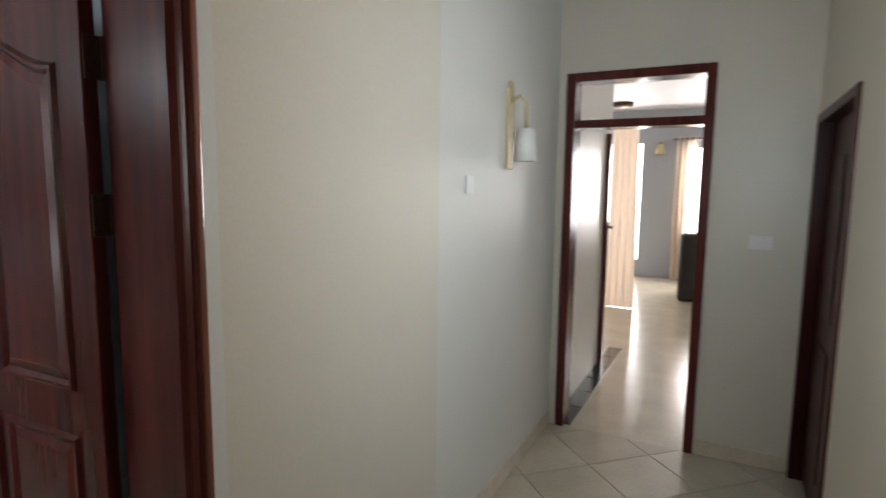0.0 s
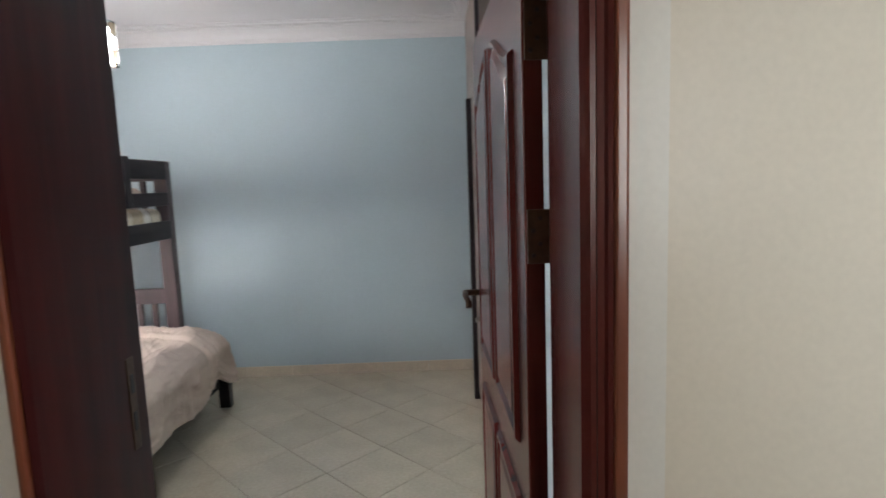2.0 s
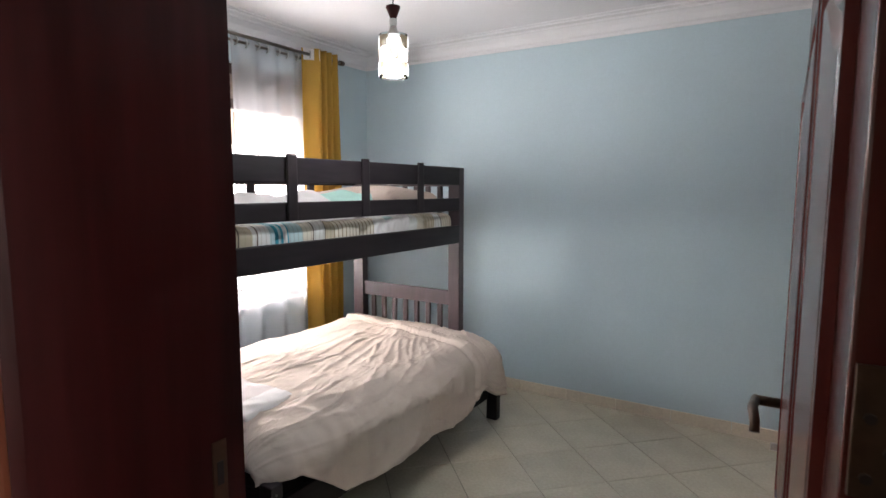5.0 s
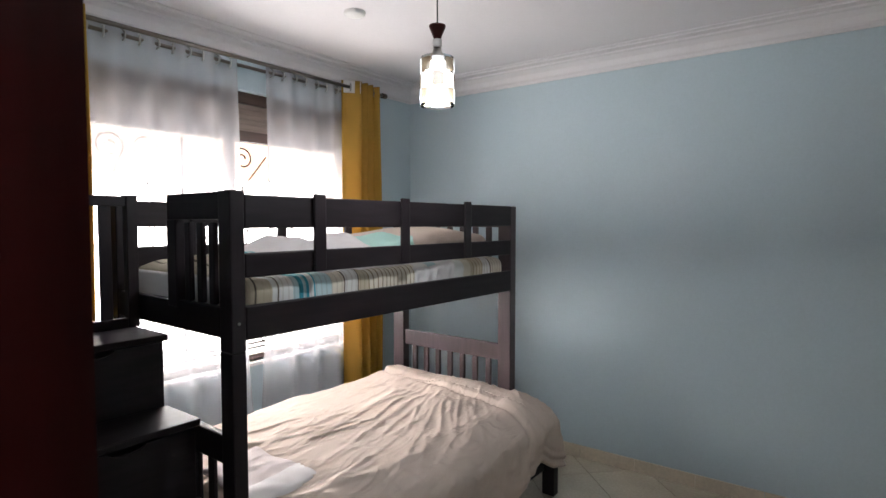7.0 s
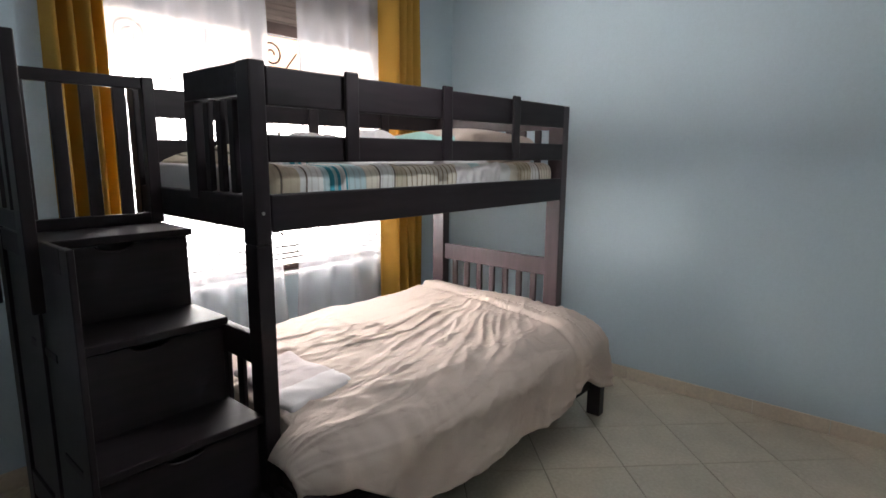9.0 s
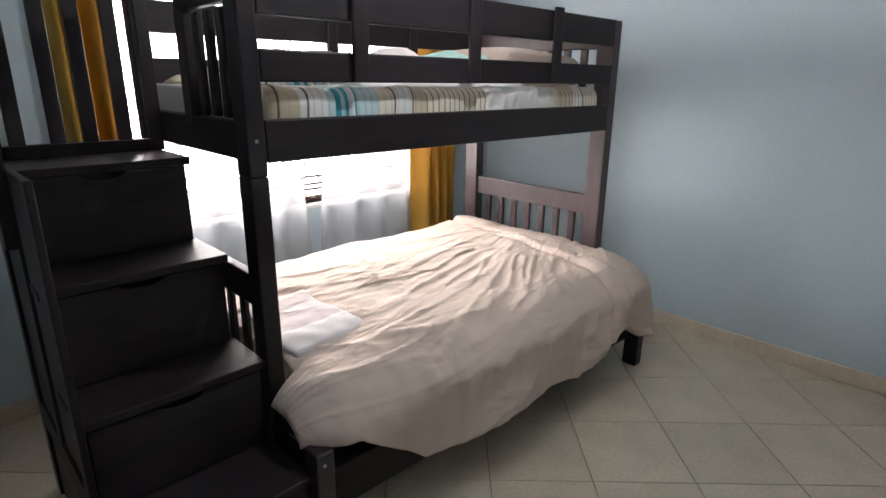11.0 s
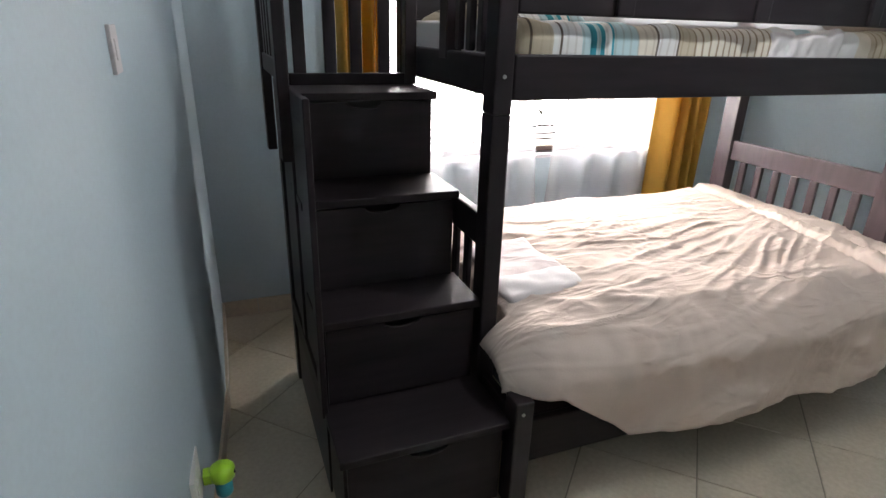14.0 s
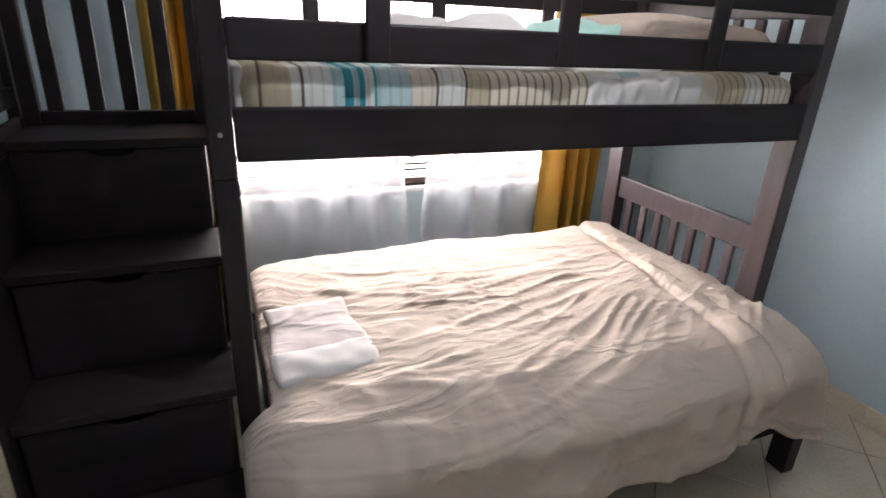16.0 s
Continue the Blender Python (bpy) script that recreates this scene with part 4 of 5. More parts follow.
# ---- pendant lamp ----
def build_lamp():
    cx, cy = 0.328, 0.725
    p = thing("pendant_lamp", (cx, cy, 2.27), "lit pendant lamp with banded glass cylinder shade", "pendant lamp")
    part("ceiling_cup", lathe(bmesh.new(), [(0.0, 2.93), (0.05, 2.935), (0.055, 2.96), (0.055, ZC)], cx, cy), M_JAMB, p, smooth=True)
    part("cord", tube(bmesh.new(), [(cx, cy, 2.60), (cx, cy, 2.8), (cx, cy, 2.94)], 0.003, 6), M_BLACKP, p)
    part("cap", lathe(bmesh.new(), [(0.001, 2.553), (0.015, 2.554), (0.017, 2.560), (0.036, 2.606), (0.034, 2.612), (0.004, 2.614)], cx, cy), M_JAMB, p, "dark wine red turned cap")
    part("stem", lathe(bmesh.new(), [(0.019, 2.520), (0.0195, 2.552), (0.014, 2.553)], cx, cy), M_PLASTIC, p, "clear plastic collar", smooth=True)
    part("socket", lathe(bmesh.new(), [(0.034, 2.452), (0.030, 2.470), (0.015, 2.518), (0.001, 2.520)], cx, cy), M_STEEL, p, "grey metal socket cone", smooth=True)
    r = 0.071
    shade = part("shade", lathe(bmesh.new(), [(r - 0.002, 2.272), (r, 2.272), (r, 2.476), (r - 0.002, 2.476), (r - 0.002, 2.272)], cx, cy, 40), M_GLASS, p, "clear glass cylinder", smooth=True)
    shade.visible_shadow = False
    n = 8
    for row, (za, zb) in enumerate(((2.282, 2.340), (2.346, 2.404), (2.410, 2.466))):
        for k in range(n):
            frosted = (k + row) % 2 == 0
            a0 = 2 * math.pi * (k + 0.06) / n + 0.3
            wide = 2 * math.pi * 0.88 / n
            bm = bmesh.new()
            vs = []
            for m in range(7):
                a = a0 + wide * m / 6
                vs.append([bm.verts.new((cx + rr * math.cos(a), cy + rr * math.sin(a), zz)) for rr in (r + 0.001, r + 0.0025) for zz in (za, zb)])
            for q0, q1 in zip(vs, vs[1:]):
                for s0, s1 in ((0, 1), (1, 3), (3, 2), (2, 0)):
                    bm.faces.new((q0[s0], q0[s1], q1[s1], q1[s0]))
            bm.faces.new([vs[0][i] for i in (0, 1, 3, 2)])
            bm.faces.new([vs[-1][i] for i in (0, 2, 3, 1)])
            part("panel", bm, M_FROST if frosted else M_BANDG, shade, "frosted lit glass panel" if frosted else "smoky hatched glass panel")
    part("bulb", lathe(bmesh.new(), [(0.001, 2.278), (0.042, 2.280), (0.050, 2.295), (0.050, 2.42), (0.036, 2.448), (0.016, 2.452)], cx, cy), M_BULB, p, "glowing white bulb", smooth=True)


build_lamp()
single("ceiling_disc", lathe(bmesh.new(), [(0.0, 2.955), (0.045, 2.957), (0.06, 2.966), (0.062, ZC)], -0.56, 1.11), M_PLASTIC, "small round white fitting on the ceiling", "ceiling fitting", smooth=True)


# ---- bedroom door ----
def build_frame():
    f = thing("door_frame", (1.74, HALL_Y, 0), "dark varnished mahogany door frame with moulded edges", "door frame")
    f["kind"] = "structure"
    ya, yb = HALL_Y - 0.022, -1.075

    def moulded(x, sign, z1, wide=1.0, end=0.24):
        """Upright with a stepped profile: outer bead, hollow, bead, then the flat lining."""
        prof = [(0.0, -0.004), (0.0, -0.022), (0.010, -0.026), (0.018, -0.022), (0.021, -0.017), (0.030, -0.016), (0.033, -0.020), (0.040, -0.020), (0.045, -0.014), (0.050, -0.006), (0.050, end), (0.0, end)]
        prof = [(d * wide, h) for d, h in prof]
        bm = bmesh.new()
        r = [[bm.verts.new((x + sign * d, HALL_Y + h, z)) for d, h in prof] for z in (0.0, z1)]
        n = len(prof)
        for k in range(n):
            bm.faces.new((r[0][k], r[0][(k + 1) % n], r[1][(k + 1) % n], r[1][k]))
        bm.faces.new(r[0])
        bm.faces.new(r[1][::-1])
        return bm

    part("jamb", moulded(1.342, 1, 2.27, 0.2, 0.268), M_JAMB, f)
    part("jamb", moulded(2.156, -1, 2.27, 1.02, 0.20), M_MAHOG, f)
    for x0, x1 in ((1.334, 1.347), (2.144, 2.164)):
        part("architrave", slab(x0, x1, HALL_Y - 0.030, HALL_Y - 0.001, 0, 2.28, 0.005), M_ORANGE, f, "orange brown varnished edge strip")
    part("head", slab(1.352, 2.104, ya, yb, 2.20, 2.27, 0.004), M_JAMB, f)
    part("transom_bar", slab(1.352, 2.104, ya + 0.01, yb, 2.12, 2.16, 0.004), M_JAMB, f)
    st = part("strike_plate", slab(1.351, 1.354, -1.066, -1.043, 1.20, 1.37, 0.001), M_BRONZE, f, "worn bronze strike plate")
    for z in (1.235, 1.305):
        part("strike_hole", slab(1.3535, 1.355, -1.060, -1.050, z, z + 0.035), M_BLACKP, st)
    return f


build_frame()


def build_door():
    d = thing("door_1", (2.083, -1.07, 0), "open glossy mahogany panel door with lever handle", "door")
    d["kind"] = "structure"
    w, t, h = 0.83, 0.04, 2.08
    # leaf runs along local +y from the hinge, face towards -x
    bx0, bx1 = 2.052, 2.087
    y0 = -1.06
    bm = slab(bx0, bx1, y0, y0 + w, 0.012, h, 0.003)
    part("leaf", bm, M_MAHOG, d)

    def panel(ya, yb, za, zb, arch):
        """A raised field inside a sunk moulding; arch lifts the top in a curve."""
        n = 14
        outer, mid, inner = [], [], []

        def outline(g):
            pts = [(ya + g, za + g), (yb - g, za + g)]
            for k in range(n + 1):
                u = k / n
                y = yb - g + (ya - yb + 2 * g) * u
                up = arch(u) if arch else 0.0
                pts.append((y, zb - g + up))
            return pts

        bm = bmesh.new()
        loops = []
        for g, dx in ((0.0, -0.0005), (0.008, -0.010), (0.016, -0.010), (0.026, -0.002), (0.05, -0.009)):
            loops.append([bm.verts.new((bx0 + dx, y, z)) for y, z in outline(g)])
        m = len(loops[0])
        for a, b in zip(loops, loops[1:]):
            for k in range(m):
                bm.faces.new((a[k], a[(k + 1) % m], b[(k + 1) % m], b[k]))
        bm.faces.new(loops[-1])
        return bm

    mid = y0 + w / 2
    swoop = lambda u: 0.085 * math.sin(math.pi * min(1, u * 1.02) / 2) ** 2
    swoop2 = lambda u: 0.085 * math.cos(math.pi * min(1, u) / 2) ** 2
    part("door_panel", panel(y0 + 0.09, mid - 0.02, 1.14, 1.90, swoop2), M_MAHOG, d)
    part("door_panel", panel(mid + 0.02, y0 + w - 0.09, 1.14, 1.90, swoop), M_MAHOG, d)
    part("door_panel", panel(y0 + 0.09, mid - 0.02, 0.18, 1.03, None), M_MAHOG, d)
    part("door_panel", panel(mid + 0.02, y0 + w - 0.09, 0.18, 1.03, None), M_MAHOG, d)
    yl = y0 + w - 0.055
    plate = part("lock_plate", slab(bx0 - 0.006, bx0, yl - 0.02, yl + 0.02, 1.12, 1.40, 0.002), M_BRONZE, d, "aged bronze lock plate")
    lev = bmesh.new()
    tube(lev, [(bx0, yl, 1.31), (bx0 - 0.03, yl, 1.31), (bx0 - 0.052, yl, 1.31)], 0.010, 10)
    tube(lev, [(bx0 - 0.05, yl + 0.008, 1.31), (bx0 - 0.055, yl - 0.05, 1.312), (bx0 - 0.05, yl - 0.11, 1.305), (bx0 - 0.05, yl - 0.12, 1.29)], 0.009, 10)
    part("lever", lev, M_BRONZE, plate, smooth=True)
    key = bmesh.new()
    tube(key, [(bx0, yl, 1.22), (bx0 - 0.02, yl, 1.22)], 0.008, 10)
    part("keyhole", key, M_STEEL, plate)
    for z in (0.30, 1.515, 1.86):
        hg = part("hinge", slab(bx0 + 0.004, bx1 + 0.012, y0 - 0.004, y0, z, z + 0.095, 0.001), M_BRONZE, d, "bronze butt hinge")
        knu = bmesh.new()
        tube(knu, [(bx1 + 0.012, y0 - 0.006, z), (bx1 + 0.012, y0 - 0.006, z + 0.095)], 0.006, 10)
        part("knuckle", knu, M_BRONZE, hg)
        for sx, sz in ((0.014, 0.015), (0.026, 0.035), (0.014, 0.058), (0.026, 0.08)):
            sc = bmesh.new()
            tube(sc, [(bx0 + sx, y0 - 0.004, z + sz), (bx0 + sx, y0 - 0.0055, z + sz)], 0.004, 8)
            part("screw", sc, M_IRON, hg)
    d.location.x += 0.014
    d.rotation_euler = (0, 0, radians(1.9))
    return d


build_door()


# ---- wardrobe ----
def build_wardrobe():
    w = thing("wardrobe", (2.4, 2.05, 0), "tall built-in taupe laminate wardrobe with dark edges", "wardrobe")
    x0 = 2.165
    part("body", slab(x0 + 0.02, 2.78, 1.365, 2.745, 0.0, ZC - 0.005), M_TAUPE, w)
    for y0, y1 in ((1.41, 2.045),):
        part("wardrobe_door", slab(x0, x0 + 0.018, y0, y1, 0.07, 2.24, 0.002), M_TAUPE, w)
        part("loft_door", slab(x0, x0 + 0.018, y0, y1, 2.26, ZC - 0.02, 0.002), M_TAUPE, w)
    part("stile", slab(x0 - 0.004, x0 + 0.02, 1.362, 1.405, 0.0, ZC - 0.01, 0.002), M_DARKV, w, "dark edge strip")
    part("stile", slab(x0 - 0.035, x0 + 0.02, 2.05, 2.10, 0.0, 2.25, 0.003), M_DARKV, w, "dark edge strip")
    part("filler", slab(x0 + 0.012, x0 + 0.019, 2.105, 2.74, 0.0, ZC - 0.02), M_TAUPE, w)
    for z in (0.45, 1.05, 1.65, 2.35):
        part("hinge_plate", slab(x0 - 0.007, x0 - 0.004, 1.375, 1.40, z, z + 0.012), M_STEEL, w)


build_wardrobe()

# ---- small things by the hall wall ----
M_SWITCH = material("dulled_switch_plastic", (0.62, 0.585, 0.585), 0.45, amount=0.03, bump=0)
wy = room_y(0.13)
sw = thing("light_switch", (0.13, wy, 1.46), "pale lilac plastic switch plate on the aqua wall", "switch")
part("plate", slab(0.092, 0.168, wy - 0.004, wy + 0.005, 1.42, 1.51, 0.002), M_SWITCH, sw)
part("rocker", slab(0.115, 0.145, wy + 0.005, wy + 0.007, 1.445, 1.485, 0.001), M_SWITCH, sw)
so = thing("wall_socket", (0.11, room_y(0.11), 0.35), "white plastic socket low on the aqua wall", "socket")
part("plate", slab(0.035, 0.185, room_y(0.11) - 0.004, room_y(0.11) + 0.010, 0.27, 0.42, 0.002), M_PLASTIC, so)
part("rocker", slab(0.14, 0.165, room_y(0.11) + 0.010, room_y(0.11) + 0.014, 0.36, 0.395, 0.001), M_PLASTIC, so)
pl_x, pl_y = 0.055, room_y(0.055) + 0.062
pl = thing("plug_in_freshener", (pl_x, pl_y, 0.25), "lime green plug-in air freshener with a teal refill", "air freshener")
part("cap", lathe(bmesh.new(), [(0.001, 0.300), (0.026, 0.302), (0.034, 0.310), (0.036, 0.325), (0.035, 0.340), (0.028, 0.347), (0.001, 0.349)], pl_x, pl_y, 24), M_GREEN, pl, "lime green vented cap", smooth=True)
part("refill", lathe(bmesh.new(), [(0.001, 0.248), (0.020, 0.249), (0.024, 0.256), (0.024, 0.285), (0.014, 0.292), (0.014, 0.301), (0.001, 0.301)], pl_x, pl_y, 20), M_TEALP, pl, "clear teal refill bottle", smooth=True)
part("plug_body", slab(pl_x - 0.018, pl_x + 0.018, room_y(0.055) + 0.011, pl_y - 0.026, 0.305, 0.340, 0.004), M_GREEN, pl)
part("dial", slab(pl_x + 0.006, pl_x + 0.016, pl_y + 0.026, pl_y + 0.036, 0.326, 0.336, 0.001), M_BLACKP, pl, "small dark dial")

# ---- hall fittings ----
hs = thing("hall_switch", (HALL_E, -2.48, 1.30), "white plastic switch plate on the cream wall", "switch")
part("plate", slab(HALL_E - 0.010, HALL_E - 0.001, -2.54, -2.42, 1.29, 1.37, 0.002), M_PLASTIC, hs)
part("rocker", slab(HALL_E - 0.014, HALL_E - 0.010, -2.50, -2.46, 1.31, 1.35, 0.001), M_PLASTIC, hs)
hs2 = thing("hall_switch", (3.58, HALL_Y, 1.62), "small pale switch plate on the hall wall", "switch")
part("plate", slab(3.54, 3.62, HALL_Y - 0.009, HALL_Y, 1.60, 1.68, 0.002), M_PLASTIC, hs2)


def build_sconce(x, y, z, name="wall_sconce"):
    s = thing(name, (x, y, z), "cream and gold wall sconce with a glass shade", "wall lamp")
    bm = bmesh.new()
    box(bm, x - 0.04, x + 0.04, y - 0.016, y, z, z + 0.40, 0.004)
    bmesh.ops.create_uvsphere(bm, u_segments=16, v_segments=8, radius=0.045, matrix=Matrix.Translation((x, y - 0.01, z + 0.40)) @ Matrix.Diagonal((1, 0.25, 1, 1)))
    part("back_plate", bm, M_SCONCE, s, "antique cream back plate")
    arm = bmesh.new()
    tube(arm, [(x, y - 0.012, z + 0.34), (x, y - 0.06, z + 0.37), (x, y - 0.095, z + 0.33), (x, y - 0.095, z + 0.20)], 0.009, 8)
    part("arm", arm, M_SCONCE, s, smooth=True)
    sh = bmesh.new()
    lathe(sh, [(0.055, z + 0.04), (0.057, z + 0.04), (0.045, z + 0.20), (0.02, z + 0.205)], x, y - 0.095, 16)
    part("shade", sh, M_PLASTIC, s, "milky glass shade", smooth=True)


build_sconce(4.05, HALL_Y, 1.72)


def build_far_door():
    f = thing("far_door_frame", (HALL_E, -1.8, 0), "mahogany frame with a transom over an open doorway", "door frame")
    f["kind"] = "structure"
    xa, xb = HALL_E - 0.025, HALL_E + 0.15
    part("jamb", slab(xa, xb, FY1 - 0.055, FY1, 0, FTOP, 0.006), M_MAHOG, f)
    part("jamb", slab(xa, xb, FY0, FY0 + 0.055, 0, FTOP, 0.006), M_MAHOG, f)
    part("head", slab(xa, xb, FY0 + 0.055, FY1 - 0.055, FTOP - 0.055, FTOP, 0.006), M_MAHOG, f)
    part("transom_bar", slab(xa, xb, FY0 + 0.055, FY1 - 0.055, 2.005, 2.055, 0.005), M_MAHOG, f)
    p = part("transom_pane", slab(HALL_E + 0.06, HALL_E + 0.064, FY0 + 0.055, FY1 - 0.055, 2.055, FTOP - 0.055), M_GLASS, f)
    p.visible_shadow = False


build_far_door()


def build_side_door():
    d = thing("side_door", (4.40, HALL_S, 0), "closed dark mahogany door set into the hall wall", "door")
    d["kind"] = "structure"
    part("leaf", slab(3.905, 4.895, HALL_S - 0.10, HALL_S - 0.06, 0.01, 1.985, 0.003), M_JAMB, d)
    part("jamb", slab(3.855, 3.905, HALL_S - 0.13, HALL_S + 0.012, 0, 2.03, 0.005), M_JAMB, d)
    part("jamb", slab(4.895, 4.945, HALL_S - 0.13, HALL_S + 0.012, 0, 2.03, 0.005), M_JAMB, d)
    part("head", slab(3.905, 4.895, HALL_S - 0.13, HALL_S + 0.012, 1.985, 2.03, 0.005), M_JAMB, d)
    for xa, xb in ((4.0, 4.36), (4.44, 4.80)):
        for za, zb in ((0.2, 0.85), (1.0, 1.80)):
            part("door_panel", slab(xa, xb, HALL_S - 0.062, HALL_S - 0.052, za, zb, 0.004), M_JAMB, d)


build_side_door()
# unseen glowing sheet, added to send light through the hall openings
structure("backdrop_hall_fill", slab(-0.8, 4.6, -3.3, -3.25, 0, 3), M_OUTSIDE, "added glowing sheet behind the unseen hall openings", "backdrop")

# living room furniture far off
M_CREAMC = material("cream_curtain_cloth", (0.72, 0.64, 0.54), 0.9, grain=200, amount=0.05, bump=0.03, glow_through=(0.55, (0.85, 0.70, 0.58)))
curtain("cream_curtain", -1.20, -0.86, 9.0, 4, 0.03, M_CREAMC, "long cream curtain hanging across the living room passage", 31, 0.01, 0.06, 2.45, "cream curtains")
curtain("cream_curtain", -1.76, -1.42, LX - 0.12, 4, 0.03, M_CREAMC, "long cream curtain beside a bright living room window", 37, 0.01, 0.02, 2.45, "cream curtains")
part("rod", tube(bmesh.new(), [(9.0, -1.26, 2.45), (9.0, 1.2, 2.45)], 0.014, 10), M_ROD, thing("curtain_rod", (9.0, 0.0, 2.45), "metal curtain rod across the living room passage", "curtain rod"))
part("rod", tube(bmesh.new(), [(LX - 0.12, -3.3, 2.45), (LX - 0.12, -1.36, 2.45)], 0.014, 10), M_ROD, thing("curtain_rod", (LX - 0.12, -2.4, 2.45), "metal curtain rod over the living room window", "curtain rod"))
wl = thing("wall_lamp", (LX, -1.147, 2.2), "small brass wall lamp with a cream shade", "wall lamp")
part("back_plate", slab(LX - 0.016, LX - 0.001, -1.19, -1.10, 2.26, 2.42, 0.004), M_SCONCE, wl)
part("arm", tube(bmesh.new(), [(LX - 0.014, -1.147, 2.38), (LX - 0.10, -1.147, 2.40)], 0.010, 8), M_BRONZE, wl)
part("shade", lathe(bmesh.new(), [(0.085, 2.20), (0.088, 2.20), (0.055, 2.37), (0.02, 2.375)], LX - 0.11, -1.147, 16), M_SCONCE, wl, smooth=True)
cl = thing("ceiling_lamp", (10.82, -0.65, 2.88), "dark flush lamp on the living room ceiling", "ceiling lamp")
part("canopy", lathe(bmesh.new(), [(0.0, 2.90), (0.15, 2.91), (0.17, 2.94), (0.17, 2.979)], 10.82, -0.65, 20), M_BRONZE, cl, smooth=True)
pd = thing("door_2", (6.47, -1.32, 0), "dark mahogany door edge with a bronze lever along the passage", "door")
pd["kind"] = "structure"
part("leaf_edge", slab(6.43, 6.498, -1.338, -1.301, 0.006, 2.10, 0.004), M_MAHOG, pd)
part("lever", tube(bmesh.new(), [(6.47, -1.338, 1.27), (6.47, -1.375, 1.27), (6.40, -1.38, 1.268)], 0.010, 8), M_BRONZE, pd, smooth=True)
part("lock_plate", slab(6.455, 6.485, -1.342, -1.3385, 1.12, 1.32, 0.001), M_BRONZE, pd)
so2 = thing("sofa", (10.3, -2.4, 0), "black leather sofa in the far living room", "sofa")
part("seat", slab(10.0, 10.75, -3.3, -1.90, 0.0, 0.45, 0.04), M_LEATHER, so2)
part("backrest", slab(9.85, 10.0, -3.3, -1.70, 0.0, 0.98, 0.05), M_LEATHER, so2)
part("armrest", slab(10.0, 10.75, -1.90, -1.70, 0.0, 0.66, 0.04), M_LEATHER, so2)
for k in range(6):
    single("black_floor_tile", slab(4.98 + 0.34 * k, 5.31 + 0.34 * k, -1.43, -1.302, 0.001, 0.006, 0.001), M_BLACKT, "glossy black floor tile along the passage wall", "floor tile", "black border tiles")

# ---- floor, tile by tile ----
HALF = 0.300
OX, OY = 0.300, 0.733


def clipped(poly, x0, x1, y0, y1):
    for axis, lim, sgn in ((0, x0, 1), (0, x1, -1), (1, y0, 1), (1, y1, -1)):
        out = []
        for a, b in zip(poly, poly[1:] + poly[:1]):
            ia, ib = sgn * (a[axis] - lim) >= 0, sgn * (b[axis] - lim) >= 0
            if ia:
                out.append(a)
            if ia != ib:
                u = (lim - a[axis]) / (b[axis] - a[axis])
                out.append((a[0] + u * (b[0] - a[0]), a[1] + u * (b[1] - a[1])))
        poly = out
        if len(poly) < 3:
            return []
    return poly


def tile_mesh(poly, cx, cy):
    bm = bmesh.new()
    c = (sum(p[0] for p in poly) / len(poly), sum(p[1] for p in poly) / len(poly))
    inset = [(p[0] + (c[0] - p[0]) * 0.006, p[1] + (c[1] - p[1]) * 0.006) for p in poly]
    lo = [bm.verts.new((x - cx, y - cy, -0.012)) for x, y in poly]
    md = [bm.verts.new((x - cx, y - cy, -0.0015)) for x, y in poly]
    hi = [bm.verts.new((x - cx, y - cy, 0.0)) for x, y in inset]
    bm.faces.new(hi)
    n = len(poly)
    for k in range(n):
        bm.faces.new((lo[k], lo[(k + 1) % n], md[(k + 1) % n], md[k]))
        bm.faces.new((md[k], md[(k + 1) % n], hi[(k + 1) % n], hi[k]))
    return mesh_of("tile", bm, M_TILE)


def lay_floor(name, x0, x1, y0, y1, label):
    base = structure(name, slab(x0, x1, y0, y1, -0.10, -0.004), M_GROUT, label, "floor")
    g = 0.0022
    whole = None
    for i in range(-12, 22):
        for j in range(-16, 14):
            if (i + j) % 2 == 0:
                continue
            cx, cy = OX + i * HALF, OY + j * HALF
            r = HALF - g * 1.414
            poly = [(cx + r, cy), (cx, cy + r), (cx - r, cy), (cx, cy - r)]
            cut = clipped(poly, x0, x1, y0, y1)
            if len(cut) < 3:
                continue
            if all(abs(a[0] - b[0]) + abs(a[1] - b[1]) < 1e-6 for a, b in zip(cut, poly)) and len(cut) == 4:
                whole = whole or tile_mesh(poly, cx, cy)
                me = whole
            else:
                me = tile_mesh(cut, cx, cy)
            ob = new("tile", me)
            ob.parent = base
            ob.location = (cx, cy, 0)


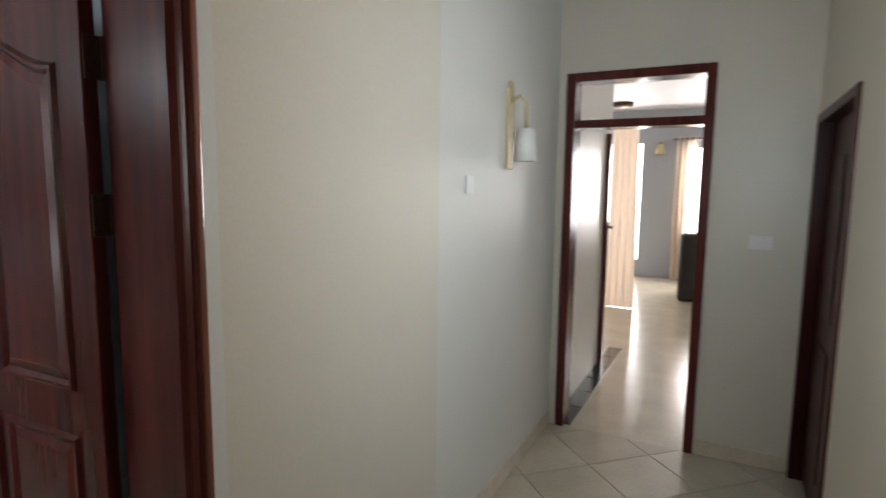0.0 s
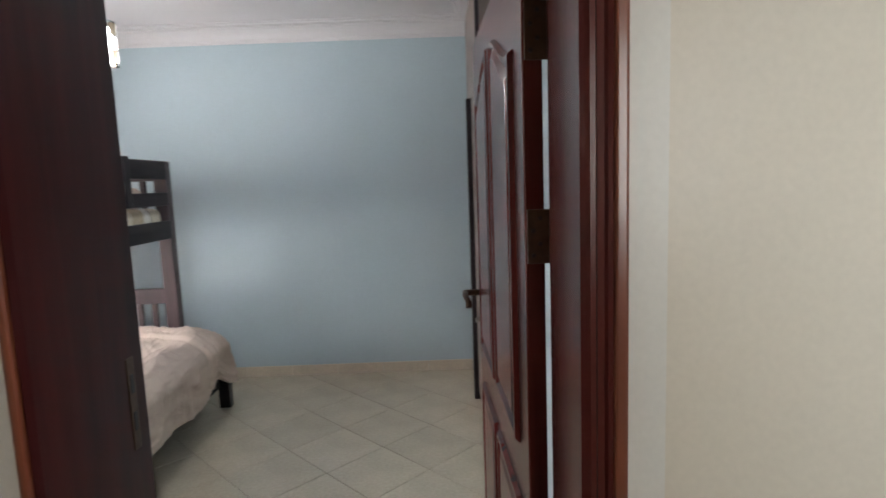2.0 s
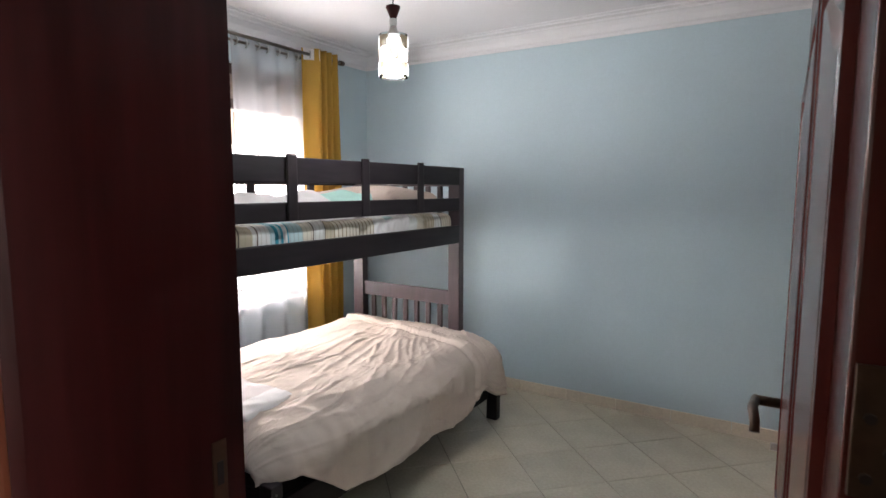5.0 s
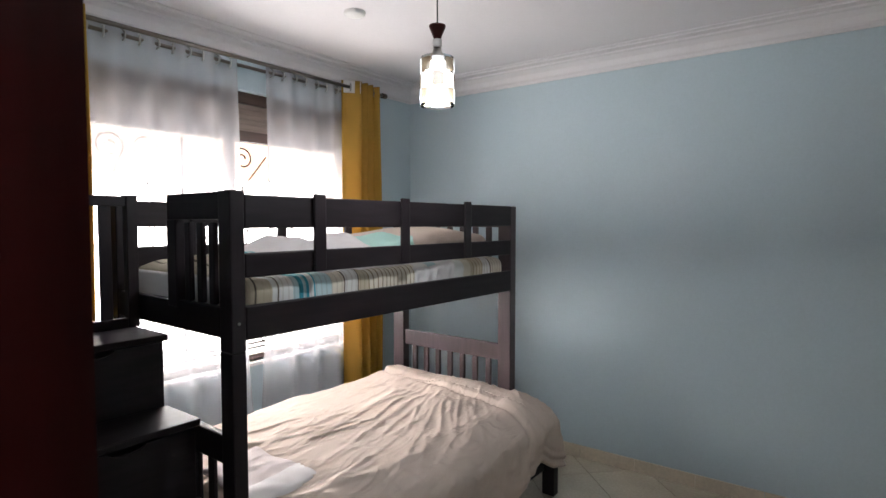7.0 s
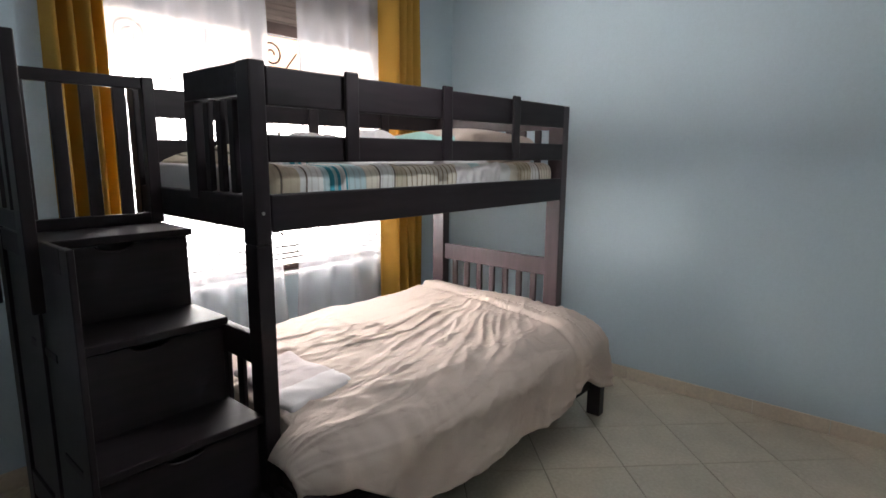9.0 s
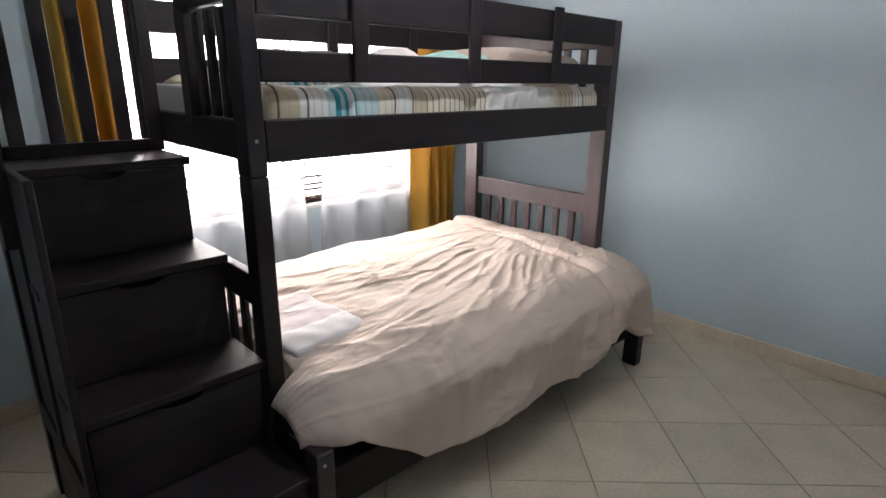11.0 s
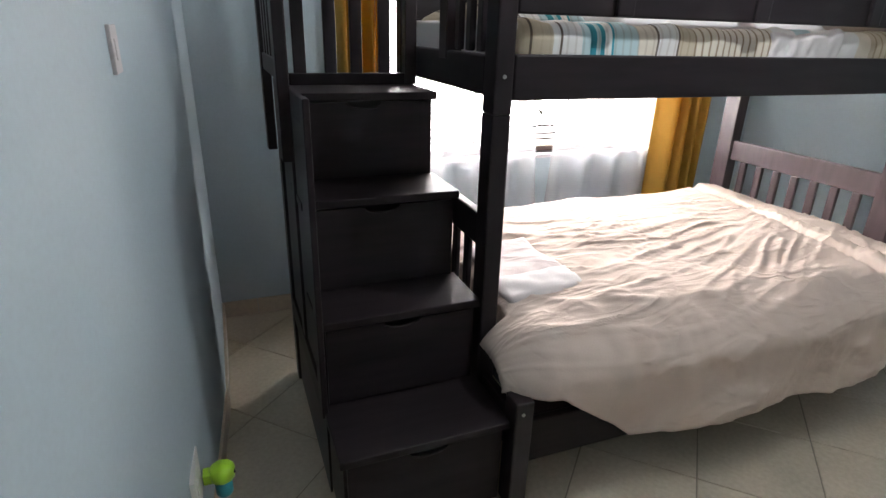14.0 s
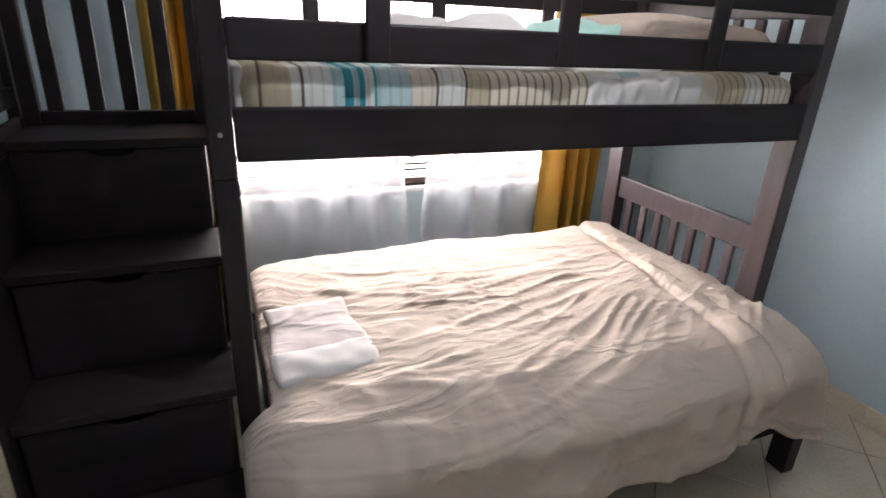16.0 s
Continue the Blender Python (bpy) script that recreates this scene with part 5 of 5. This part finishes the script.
lay_floor("floor", XW, XR + 0.1, -1.085, YB, "diagonal beige ceramic tile floor with thin joints")
lay_floor("floor_hall", XW, HALL_E, HALL_S - 0.15, -1.087, "diagonal beige ceramic tile floor of the hall")


def skirting(name, a, b, inward, first, label, length=0.404):
    """A row of tiles along the foot of a wall from a to b."""
    ax = Vector((b[0] - a[0], b[1] - a[1], 0))
    total = ax.length
    ax.normalize()
    inn = Vector((inward[0], inward[1], 0))
    base = structure(name, bmesh.new(), M_SKIRT, label, "skirting")
    cuts = [0.0]
    s = first
    while s < total - 0.01:
        if s > 0.01:
            cuts.append(s)
        s += length
    cuts.append(total)
    for s0, s1 in zip(cuts, cuts[1:]):
        p = Vector((a[0], a[1], 0)) + ax * ((s0 + s1) / 2)
        bm = slab(-(s1 - s0) / 2 + 0.001, (s1 - s0) / 2 - 0.001, 0, 0.011, 0.001, 0.092, 0.002)
        rot = Matrix(((ax.x, inn.x, 0, p.x), (ax.y, inn.y, 0, p.y), (0, 0, 1, 0), (0, 0, 0, 1)))
        bmesh.ops.transform(bm, matrix=rot, verts=bm.verts)
        ob = new("skirting_tile", mesh_of("skirting_tile", bm, M_SKIRT))
        ob.parent = base


skirting("baseboard_north", (XW, YB), (2.16, YB), (0, -1), 0.065, "beige tile skirting along the aqua wall")
skirting("baseboard_west", (XW, -0.88), (XW, YB), (1, 0), 0.2, "beige tile skirting under the window")
skirting("baseboard_south_1", (XW, room_y(XW)), (-0.7, room_y(-0.7)), (0, 1), 0.15, "beige tile skirting along the door wall")
skirting("baseboard_south_2", (-0.7, room_y(-0.7)), (DX0, room_y(DX0)), (0.0823, 0.9966), 0.25, "beige tile skirting along the door wall")
skirting("baseboard_east", (XR, -1.0), (XR, 1.36), (-1, 0), 0.2, "beige tile skirting behind the door")
skirting("baseboard_hall_north", (2.14, HALL_Y), (HALL_E, HALL_Y), (0, -1), 0.2, "beige tile skirting along the hall")
skirting("baseboard_hall_east", (HALL_E, HALL_S), (HALL_E, FY0), (-1, 0), 0.2, "beige tile skirting on the hall's end wall")
